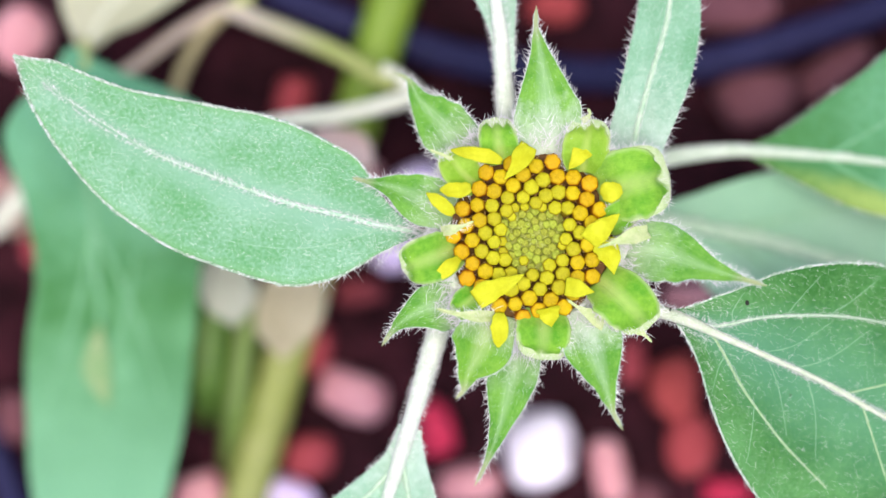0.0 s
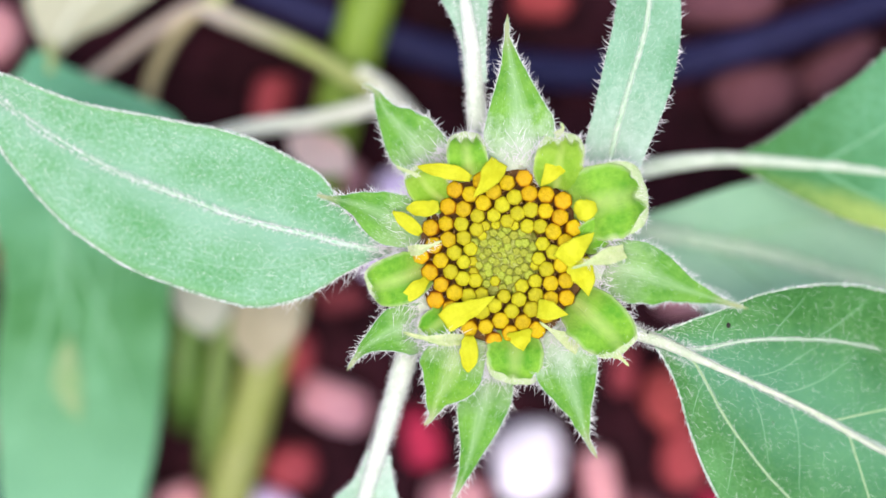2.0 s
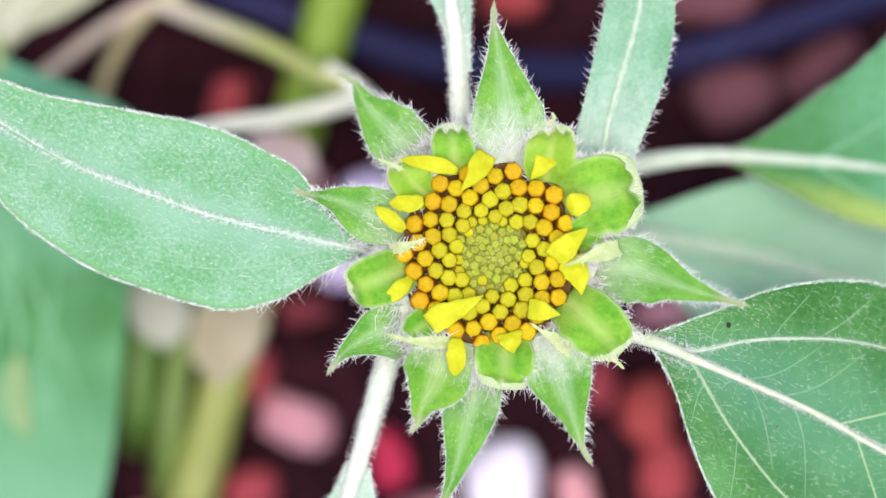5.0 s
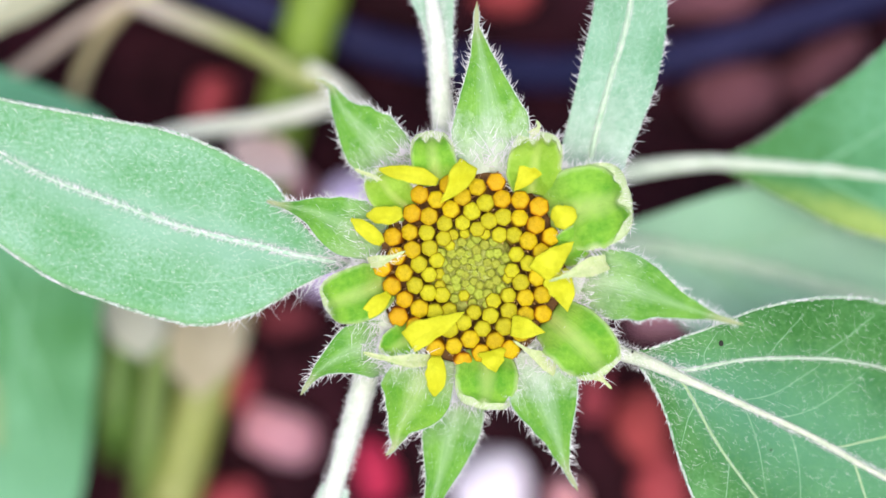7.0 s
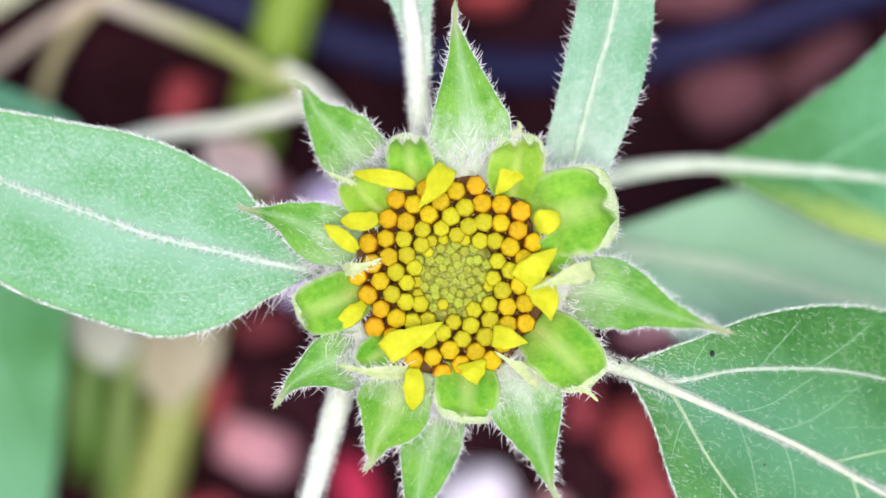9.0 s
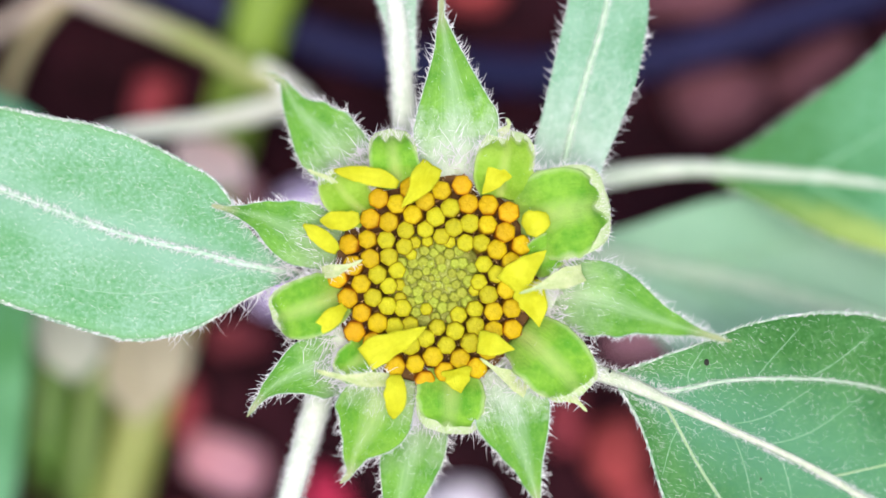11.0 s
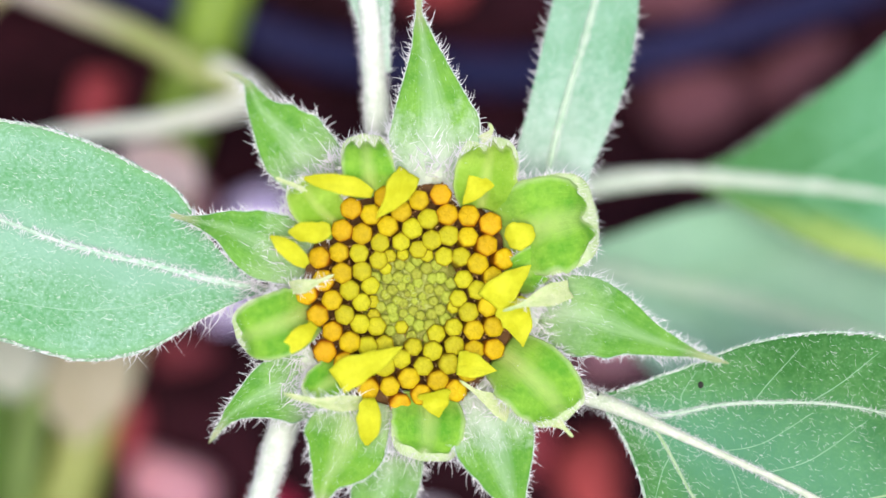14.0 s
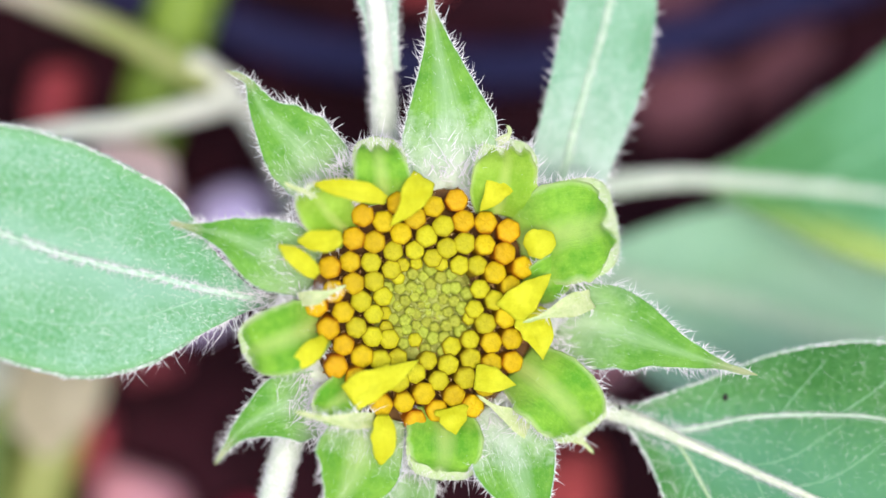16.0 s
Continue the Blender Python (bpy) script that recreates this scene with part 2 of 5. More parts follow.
M_PETAL = leaf_material("yellow_petal", (0.74, 0.75, 0.008), (0.90, 0.93, 0.040), (0.90, 0.90, 0.12), cell=0.5, net=0.0, through_light=0.3, sheen=0.0, patch=0.35, stripes=0.18, fleck=0.0)
M_HAIR = hair_material("white_plant_hair", (0.96, 0.97, 0.95))
M_MARGIN = grainy_material("white_downy_leaf_margin", [(0.42, (0.26, 0.50, 0.26)), (0.50, (0.55, 0.72, 0.54)), (0.58, (0.90, 0.93, 0.89))], 1.3, rough=0.8, bump=0.0008, sheen=0.4, through_light=0.2)
M_VEIN_LIME = grainy_material("yellowish_green_vein", [(0.35, (0.30, 0.52, 0.22)), (0.65, (0.52, 0.68, 0.40))], 0.9, rough=0.7, sheen=0.2, bump=0.0006)
M_VEIN_WHITE = grainy_material("white_downy_vein", [(0.38, (0.32, 0.58, 0.36)), (0.50, (0.52, 0.71, 0.52)), (0.64, (0.74, 0.84, 0.72))], 1.3, rough=0.8, sheen=0.3, bump=0.0008)
M_VEIN_LEAF = grainy_material("mint_vein", [(0.35, (0.24, 0.52, 0.28)), (0.65, (0.38, 0.64, 0.42))], 0.9, rough=0.7, sheen=0.2)
M_CUP = grainy_material("pale_woolly_cup", [(0.35, (0.60, 0.74, 0.50)), (0.65, (0.84, 0.90, 0.78))], 0.7, rough=0.8, bump=0.0006, sheen=0.3)
M_VEIN = grainy_material("pale_downy_vein", [(0.35, (0.36, 0.58, 0.36)), (0.65, (0.62, 0.76, 0.56))], 0.9, rough=0.7, sheen=0.3, bump=0.0006)
M_STALK_CREAM = grainy_material("cream_downy_stalk", [(0.35, (0.50, 0.60, 0.38)), (0.65, (0.72, 0.76, 0.60))], 0.6, rough=0.8, bump=0.0008, sheen=0.2)
M_VEIN_DIM = grainy_material("green_downy_vein", [(0.3, (0.22, 0.50, 0.26)), (0.7, (0.38, 0.62, 0.38))], 0.7, rough=0.6, sheen=0.3)
M_STALK = grainy_material("whitish_downy_stalk", [(0.36, (0.58, 0.67, 0.52)), (0.64, (0.80, 0.85, 0.73))], 0.5, rough=0.8, bump=0.0006, sheen=0.5)
M_STALK_GREEN = grainy_material("pale_green_stalk", [(0.3, (0.43, 0.56, 0.39)), (0.7, (0.68, 0.76, 0.63))], 0.4, rough=0.7, bump=0.0006, sheen=0.5)
M_STEM_GREEN = grainy_material("smooth_green_stem", [(0.36, (0.25, 0.30, 0.06)), (0.5, (0.33, 0.36, 0.11)), (0.64, (0.44, 0.42, 0.22))], 0.03, rough=0.5)
M_STEM_VIVID = grainy_material("bright_green_stem", [(0.3, (0.155, 0.275, 0.016)), (0.7, (0.25, 0.37, 0.042))], 0.05, rough=0.5)
M_STEM_TAN = grainy_material("brownish_branch", [(0.3, (0.44, 0.36, 0.28)), (0.7, (0.60, 0.51, 0.43))], 0.1, rough=0.7)
M_STEM_KHAKI = grainy_material("khaki_branch", [(0.3, (0.36, 0.31, 0.15)), (0.7, (0.50, 0.45, 0.26))], 0.1, rough=0.7)


def turning_material(name, low, high, x0, x1):
    """A branch whose bark turns from one colour to another along x (millimetres), with blotches."""
    m, nt, b = nodes_of(name)
    v = mm_coords(nt)
    sep = nt.nodes.new("ShaderNodeSeparateXYZ")
    nt.links.new(v, sep.inputs[0])
    blot = noise_tex(nt, v, 0.12, 4)
    way = math_node(nt, "DIVIDE", math_node(nt, "SUBTRACT", sep.outputs[0], x0), x1 - x0)
    way = math_node(nt, "ADD", way, math_node(nt, "MULTIPLY", math_node(nt, "SUBTRACT", blot, 0.5), 0.9))
    nt.links.new(ramp(nt, way, [(0.05, low), (0.95, high)]), b.inputs["Base Color"])
    b.inputs["Roughness"].default_value = 0.65
    bumped(nt, b, blot, 0.0003)
    return m


M_STEM_ARCH = turning_material("beige_to_olive_branch", (0.59, 0.52, 0.42), (0.34, 0.39, 0.12), -50.0, -34.0)
M_LEAF_PINK = leaf_material("pinkish_papery_leaf", (0.80, 0.56, 0.50), (0.93, 0.76, 0.70), (0.7, 0.5, 0.44), cell=0.2, net=0.15)
M_STEM_DARK = grainy_material("dark_green_stem", [(0.3, (0.07, 0.15, 0.02)), (0.7, (0.12, 0.22, 0.04))], 0.05, rough=0.5)
M_STEM_MID = grainy_material("dull_green_stem", [(0.3, (0.11, 0.19, 0.035)), (0.7, (0.18, 0.26, 0.065))], 0.06, rough=0.5)
M_STEM_OLIVE = grainy_material("olive_branch", [(0.3, (0.36, 0.42, 0.12)), (0.7, (0.52, 0.56, 0.24))], 0.1, rough=0.6)
M_STEM_PALE = grainy_material("pale_downy_branch", [(0.3, (0.68, 0.72, 0.54)), (0.7, (0.86, 0.88, 0.72))], 0.1, rough=0.65, sheen=0.3)
M_RECEPT = grainy_material("receptacle_brown_green", [(0.3, (0.085, 0.032, 0.005)), (0.7, (0.21, 0.105, 0.018))], 0.8)
M_CHAFF = grainy_material("brown_green_chaff", [(0.34, (0.24, 0.10, 0.03)), (0.44, (0.38, 0.44, 0.08)), (0.68, (0.54, 0.62, 0.20))], 1.0)
M_CENTRE = grainy_material("lime_disc_middle", [(0.36, (0.17, 0.18, 0.02)), (0.50, (0.28, 0.31, 0.042)), (0.64, (0.41, 0.46, 0.10))], 1.1)
M_CHAFF_TAN = grainy_material("tan_chaff", [(0.38, (0.26, 0.10, 0.03)), (0.52, (0.50, 0.32, 0.10)), (0.7, (0.60, 0.50, 0.20))], 1.0)


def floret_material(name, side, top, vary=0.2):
    """A disc floret: coloured tube below, its darker tone also painting in shade between florets, brighter mealy tip
    above, with grain of its own.
    """
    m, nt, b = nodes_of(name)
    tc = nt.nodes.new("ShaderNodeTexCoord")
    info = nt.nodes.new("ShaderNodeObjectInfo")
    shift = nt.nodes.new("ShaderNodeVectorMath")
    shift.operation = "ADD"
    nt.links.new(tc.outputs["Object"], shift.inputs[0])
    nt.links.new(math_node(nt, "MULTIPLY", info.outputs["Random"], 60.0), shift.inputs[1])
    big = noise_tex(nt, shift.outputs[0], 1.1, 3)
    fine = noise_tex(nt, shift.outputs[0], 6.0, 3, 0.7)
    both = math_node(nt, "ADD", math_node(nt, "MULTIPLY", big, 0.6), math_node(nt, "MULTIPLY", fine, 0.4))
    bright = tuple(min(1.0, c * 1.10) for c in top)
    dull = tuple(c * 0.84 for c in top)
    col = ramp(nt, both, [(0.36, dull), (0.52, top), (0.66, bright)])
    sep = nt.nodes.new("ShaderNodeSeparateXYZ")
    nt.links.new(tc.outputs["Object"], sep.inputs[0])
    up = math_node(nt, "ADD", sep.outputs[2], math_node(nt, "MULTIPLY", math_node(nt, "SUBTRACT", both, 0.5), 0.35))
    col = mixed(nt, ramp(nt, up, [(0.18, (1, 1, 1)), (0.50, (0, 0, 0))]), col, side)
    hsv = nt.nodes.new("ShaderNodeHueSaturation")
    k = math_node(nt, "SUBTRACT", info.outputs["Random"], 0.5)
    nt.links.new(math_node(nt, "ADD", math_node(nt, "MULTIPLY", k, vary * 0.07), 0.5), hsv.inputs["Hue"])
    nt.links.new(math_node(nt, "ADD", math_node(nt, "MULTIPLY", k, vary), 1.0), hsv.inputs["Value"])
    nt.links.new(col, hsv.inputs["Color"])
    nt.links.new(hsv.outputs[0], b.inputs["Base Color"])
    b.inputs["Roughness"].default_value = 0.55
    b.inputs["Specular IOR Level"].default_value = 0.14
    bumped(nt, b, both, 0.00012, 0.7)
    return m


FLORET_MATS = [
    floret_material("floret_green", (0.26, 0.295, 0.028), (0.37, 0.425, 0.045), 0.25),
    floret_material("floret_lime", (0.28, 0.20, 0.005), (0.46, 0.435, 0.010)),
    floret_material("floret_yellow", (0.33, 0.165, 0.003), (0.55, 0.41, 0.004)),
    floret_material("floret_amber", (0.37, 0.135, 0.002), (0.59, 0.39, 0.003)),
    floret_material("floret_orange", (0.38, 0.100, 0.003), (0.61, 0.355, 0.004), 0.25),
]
M_SOIL = grainy_material("dark_maroon_soil", [(0.36, (0.009, 0.0024, 0.0036)), (0.55, (0.032, 0.0075, 0.0120)), (0.75, (0.082, 0.019, 0.029))], 0.12, rough=0.95, bump=0.002, fine=8, spec=0.15)
M_ROCK_PINK = grainy_material("pink_stone", [(0.35, (0.56, 0.21, 0.24)), (0.65, (0.78, 0.43, 0.45))], 0.15, rough=0.8, bump=0.0008, vary=0.2)
M_ROCK_RED = grainy_material("red_bark", [(0.3, (0.32, 0.032, 0.038)), (0.7, (0.50, 0.085, 0.09))], 0.15, rough=0.8, bump=0.0008, vary=0.25)
M_ROCK_MAROON = grainy_material("maroon_bark", [(0.3, (0.13, 0.016, 0.022)), (0.7, (0.24, 0.040, 0.048))], 0.15, rough=0.85, bump=0.0008, vary=0.2)
M_ROCK_CRIMSON = grainy_material("crimson_chip", [(0.3, (0.46, 0.010, 0.050)), (0.7, (0.62, 0.03, 0.09))], 0.15, rough=0.7, bump=0.0006)
M_ROCK_DIM = grainy_material("dusky_mauve_stone", [(0.3, (0.11, 0.034, 0.044)), (0.7, (0.21, 0.080, 0.095))], 0.12, rough=0.85, bump=0.0008, vary=0.2)
M_ROCK_WHITE = grainy_material("white_quartz", [(0.3, (0.92, 0.84, 0.98)), (0.7, (0.98, 0.95, 1.0))], 0.2, rough=0.3, bump=0.0003)
M_ROCK_LILAC = grainy_material("lilac_quartz", [(0.3, (0.78, 0.60, 0.98)), (0.7, (0.90, 0.78, 1.0))], 0.2, rough=0.5, bump=0.0004)
M_ROCK_BEIGE = grainy_material("beige_stone", [(0.3, (0.44, 0.32, 0.25)), (0.7, (0.58, 0.46, 0.36))], 0.12, rough=0.8, bump=0.0006, vary=0.1)
M_SPECK = grainy_material("black_speck", [(0.3, (0.01, 0.012, 0.008)), (0.7, (0.03, 0.03, 0.02))], 2.0)
M_HOSE = grainy_material("navy_hose", [(0.3, (0.012, 0.012, 0.050)), (0.7, (0.020, 0.020, 0.075))], 0.2, rough=0.6, bump=0.0001, spec=0.2)

# ---------- shape helpers (millimetres, z counted from the flower disc) ----------


def part(name, mesh, material, parent, label=""):
    """Links a bmesh or mesh as one object under a thing or a part."""
    if isinstance(mesh, bmesh.types.BMesh):
        me = bpy.data.meshes.new(name)
        mesh.normal_update()
        mesh.to_mesh(me)
        mesh.free()
    else:
        me = mesh
    if not me.materials:
        me.materials.append(material)
    for p in me.polygons:
        p.use_smooth = True
    ob = new(name, me)
    ob.parent = parent
    if label:
        ob["label"] = label
    return ob


def W(p):
    """Millimetres over the disc to world metres."""
    return Vector((p[0] * MM, p[1] * MM, (p[2] + LIFT) * MM))


def spline(pts, n):
    """n points along a smooth curve through pts, even in length."""
    P = np.array(pts, float)
    d = np.r_[0, np.cumsum(np.linalg.norm(np.diff(P, axis=0), axis=1))]
    Q = np.vstack([2 * P[0] - P[1], P, 2 * P[-1] - P[-2]])
    out = []
    for s in np.linspace(0, d[-1], n):
        i = min(max(int(np.searchsorted(d, s, side="right")) - 1, 0), len(P) - 2)
        u = (s - d[i]) / (d[i + 1] - d[i])
        a, b, c, e = Q[i:i + 4]
        out.append(0.5 * (2 * b + (c - a) * u + (2 * a - 5 * b + 4 * c - e) * u * u + (3 * b - a - 3 * c + e) * u ** 3))
    return np.array(out)


def smooth_knots(ws, t):
    """Smooth value at t (0 to 1) through evenly spaced knots."""
    n = len(ws) - 1
    x = min(max(t, 0), 1) * n
    i = min(int(x), n - 1)
    u = x - i
    a, b, c, e = ws[max(i - 1, 0)], ws[i], ws[i + 1], ws[min(i + 2, n)]
    return max(0.0, 0.5 * (2 * b + (c - a) * u + (2 * a - 5 * b + 4 * c - e) * u * u + (3 * b - a - 3 * c + e) * u ** 3))


def tube(pts, radii, sides=10, rough=0.0, n=None, seed=0):
    """A round stalk along a smooth curve, closed at both ends."""
    n = n or max(8, 4 * len(pts))
    C = spline(pts, n)
    bm = bmesh.new()
    rings = []
    for i in range(n):
        t = C[min(i + 1, n - 1)] - C[max(i - 1, 0)]
        t = Vector(t).normalized()
        a = t.orthogonal().normalized() if abs(t.z) > 0.9 else t.cross(Vector((0, 0, 1))).normalized()
        b = t.cross(a)
        r = smooth_knots(radii, i / (n - 1))
        ring = []
        for k in range(sides):
            f = 2 * math.pi * k / sides
            rr = r * (1 + rough * noise.noise(Vector((C[i][0] * 0.6 + seed, C[i][1] * 0.6 + k * 1.7, C[i][2] * 0.6))))
            ring.append(bm.verts.new(W(Vector(C[i]) + (a * math.cos(f) + b * math.sin(f)) * rr)))
        rings.append(ring)
    for p, q in zip(rings, rings[1:]):
        for k in range(sides):
            bm.faces.new((p[k], p[(k + 1) % sides], q[(k + 1) % sides], q[k]))
    bm.faces.new(rings[0][::-1])
    bm.faces.new(rings[-1])
    bmesh.ops.recalc_face_normals(bm, faces=bm.faces)
    return bm


class Blade:
    """The sheet of a leaf, bract or petal: a middle line, a width on each side, a fold and ripples."""

    def __init__(self, mid, left, right, fold=0.15, droop=0.0, ripple=0.25, wave=0.12, seed=0, nu=40, nv=9, lobes=0.0):
        self.lobes = lobes
        self.nu, self.nv = nu, nv
        self.C = spline(mid, nu + 1)
        self.left, self.right = left, right
        self.fold, self.droop, self.ripple, self.wave, self.seed = fold, droop, ripple, wave, seed
        self.span = float(np.linalg.norm(np.diff(self.C, axis=0), axis=1).sum())

    def frame_at(self, u):
        x = min(max(u, 0), 1) * self.nu
        i = min(int(x), self.nu - 1)
        c = self.C[i] + (self.C[i + 1] - self.C[i]) * (x - i)
        a, b = self.C[max(i - 1, 0)], self.C[min(i + 2, self.nu)]
        t = Vector(b - a).normalized()
        s = Vector((-t.y, t.x, 0)).normalized()
        return Vector(c), t, s, t.cross(s).normalized()

    def width(self, u, v):
        return smooth_knots(self.left if v >= 0 else self.right, u)

    def at(self, u, v, lift=0.0):
        """v from -1 (right edge) to 1 (left edge)."""
        c, t, s, n = self.frame_at(u)
        w = self.width(u, v)
        a = abs(v)
        q = c + s * (v * w)
        if self.lobes:
            q = q + t * (self.lobes * u ** 3 * (math.cos(v * 6.6 + self.seed) - 0.5 + 0.5 * noise.noise(Vector((v * 3, self.seed, 0)))))
        h = w * (self.fold * a - self.droop * a * a)
        rip = noise.noise(Vector((q.x * self.wave + self.seed * 7.3, q.y * self.wave, 0.5))) * self.ripple * min(1.0, 0.35 + a)
        rip += noise.noise(Vector((q.x * self.wave * 4, q.y * self.wave * 4, self.seed * 3.1))) * self.ripple * 0.32
        return q + n * (h + rip + lift)

    def mesh(self, thick=0.3, edge=0.0):
        bm = bmesh.new()
        uvl = bm.loops.layers.uv.new("UVMap")
        nu, nv = self.nu, self.nv
        top, bot = [], []
        for i in range(nu + 1):
            u = i / nu
            ta, ba = [], []
            for j in range(2 * nv + 1):
                v = (j - nv) / nv
                v = math.copysign(abs(v) ** 0.85, v)
                jag = 1 + edge * noise.noise(Vector((u * self.span * 0.9, v * 3, self.seed))) if abs(v) > 0.99 else 1
                ta.append(bm.verts.new(W(self.at(u, v * jag))))
                ba.append(bm.verts.new(W(self.at(u, v * jag, -thick * (1 - 0.75 * abs(v))))))
            top.append(ta)
            bot.append(ba)

        def face(vs, uvs):
            f = bm.faces.new(vs)
            for lp, c in zip(f.loops, uvs):
                lp[uvl].uv = c
        for i in range(nu):
            for j in range(2 * nv):
                cs = [(i / nu, j / (2 * nv)), (i / nu, (j + 1) / (2 * nv)), ((i + 1) / nu, (j + 1) / (2 * nv)), ((i + 1) / nu, j / (2 * nv))]
                face((top[i][j], top[i + 1][j], top[i + 1][j + 1], top[i][j + 1]), [cs[0], cs[3], cs[2], cs[1]])
                face((bot[i][j], bot[i][j + 1], bot[i + 1][j + 1], bot[i + 1][j]), cs)
            for j in (0, 2 * nv):
                face((top[i][j], bot[i][j], bot[i + 1][j], top[i + 1][j]), [(i / nu, j / (2 * nv))] * 4)
        for i in (0, nu):
            for j in range(2 * nv):
                face((top[i][j], top[i][j + 1], bot[i][j + 1], bot[i][j]), [(i / nu, j / (2 * nv))] * 4)
        bmesh.ops.remove_doubles(bm, verts=bm.verts, dist=1e-6)
        bmesh.ops.recalc_face_normals(bm, faces=bm.faces)
        return bm

    def vein(self, us, vs, r0, r1, n=24, sides=6, sink=0.35):
        """A raised vein over the sheet, through the given (u, v) stations."""
        line = spline([(u * 100, v * 100, 0) for u, v in zip(us, vs)], n)
        pts = []
        for k, (u, v, _) in enumerate(line):
            r = r0 + (r1 - r0) * k / (n - 1)
            pts.append(self.at(u / 100, v / 100, r * (1 - 2 * sink)))
        return tube(pts, [r0, r0 * 0.6 + r1 * 0.4, r1], sides, 0.45, n, self.seed)


def margin_cord(bl, side, r0, r1, u0=0.0, u1=1.0, owner=None, label=""):
    """The thick downy edge of a leaf, as a thin uneven cord along one side."""
    n = max(24, int(bl.span * 1.6))
    pts = [bl.at(u0 + (u1 - u0) * k / n, side * 0.995, 0.02) for k in range(n + 1)]
    return part("margin", tube(pts, [r0, r0, (r0 + r1) / 2, r1], 6, 0.7, 2 * n, bl.seed + side), M_MARGIN, owner, label)


def hair_mesh(rows, rings=2):
    """Tapered, bent white hairs: rows of root, direction, bend, length, radius."""
    verts, faces = [], []
    for root, d, bend, ln, r in rows:
        d = Vector(d).normalized()
        a = d.orthogonal().normalized()
        b = d.cross(a)
        k0 = len(verts)
        for i in range(rings):
            s = i / rings
            c = Vector(root) + d * (ln * s) + Vector(bend) * (ln * s * s)
            for k in range(3):
                f = 2.0944 * k
                verts.append(W(c + (a * math.cos(f) + b * math.sin(f)) * (r * (1 - 0.6 * s))))
        verts.append(W(Vector(root) + d * ln + Vector(bend) * ln))
        for k in range(3):
            n2 = (k + 1) % 3
            for i in range(rings - 1):
                q = k0 + 3 * i
                faces.append((q + k, q + n2, q + 3 + n2, q + 3 + k))
            q = k0 + 3 * (rings - 1)
            faces.append((q + k, q + n2, k0 + 3 * rings))
    me = bpy.data.meshes.new("hairs")
    me.from_pydata(verts, [], faces)
    me.update()
    return me


def edge_hairs(bl, rng, per_mm, ln, r=0.05, u0=0.02, u1=0.98, rise=0.5, lean=0.5, sides=(-1, 1)):
    rows = []
    for side in sides:
        for _ in range(int(bl.span * per_mm * (u1 - u0))):
            u = rng.uniform(u0, u1)
            c, t, s, n = bl.frame_at(u)
            p = bl.at(u, side * rng.uniform(0.97, 1.0))
            q = bl.at(min(u + 0.02, 1), side)
            along = (q - bl.at(max(u - 0.02, 0), side)).normalized()
            out = along.cross(n) * (1 if side < 0 else -1)
            if out.dot(s * side) < 0:
                out = -out
            d = out + along * rng.gauss(lean * 0.5, 0.45) + n * rng.gauss(0.15, rise)
            bend = along * rng.gauss(0.2, 0.42) + n * rng.gauss(0.1, 0.35)
            rows.append((p, d, bend, ln * (0.25 + 1.15 * rng.random() ** 1.4), r * rng.uniform(0.7, 1.2)))
    return rows


def face_hairs(bl, rng, count, ln, r=0.035, u0=0.03, u1=0.97, near_mid=0.0):
    rows = []
    for _ in range(count):
        u = rng.uniform(u0, u1)
        v = rng.uniform(-0.96, 0.96)
        if near_mid and rng.random() < near_mid:
            v = rng.gauss(0, 0.12)
        if bl.width(u, v) * abs(v) + bl.width(u, v) < 0.4:
            continue
        c, t, s, n = bl.frame_at(u)
        d = n * rng.uniform(0.1, 0.5) + t * rng.gauss(0.8, 0.4) + s * rng.gauss(0, 0.35)
        bend = (t * rng.gauss(0.1, 0.3) + s * rng.gauss(0, 0.3) - n * 0.2)
        rows.append((bl.at(u, v), d, bend, ln * rng.uniform(0.4, 1.2), r * rng.uniform(0.7, 1.2)))
    return rows


def vein_hairs(bl, us, vs, rng, count, ln, r, lift):
    """Down along a vein."""
    line = spline([(u * 100, v * 100, 0) for u, v in zip(us, vs)], 60)
    rows = []
    for _ in range(count):
        u, v, _z = line[rng.randrange(0, 60)]
        u = u / 100 + rng.uniform(-0.01, 0.01)
        c, t, s, n = bl.frame_at(u)
        side = rng.choice((-1, 1))
        p = bl.at(u, v / 100, lift * 0.8) + s * (side * lift * rng.uniform(0.2, 0.9))
        d = s * (side * rng.uniform(0.3, 1.0)) + n * rng.uniform(0.0, 0.7) + t * rng.gauss(0.2, 0.5)
        rows.append((p, d, t * rng.gauss(0.1, 0.3) - n * 0.2, ln * rng.uniform(0.4, 1.2), r * rng.uniform(0.7, 1.2)))
    return rows


def stalk_hairs(pts, radius, rng, count, ln, r=0.04):
    C = spline(pts, 40)
    rows = []
    for _ in range(count):
        i = rng.randrange(0, 39)
        t = Vector(C[i + 1] - C[i]).normalized()
        a = t.orthogonal().normalized()
        b = t.cross(a)
        f = rng.uniform(0, 6.283)
        d = a * math.cos(f) + b * math.sin(f)
        p = Vector(C[i]).lerp(Vector(C[i + 1]), rng.random()) + d * radius * 0.95
        rows.append((p, d + t * rng.gauss(0.1, 0.4), t * rng.gauss(0, 0.3), ln * rng.uniform(0.4, 1.2), r))
    return rows


rng = random.Random(11)

# ---------- soil ----------


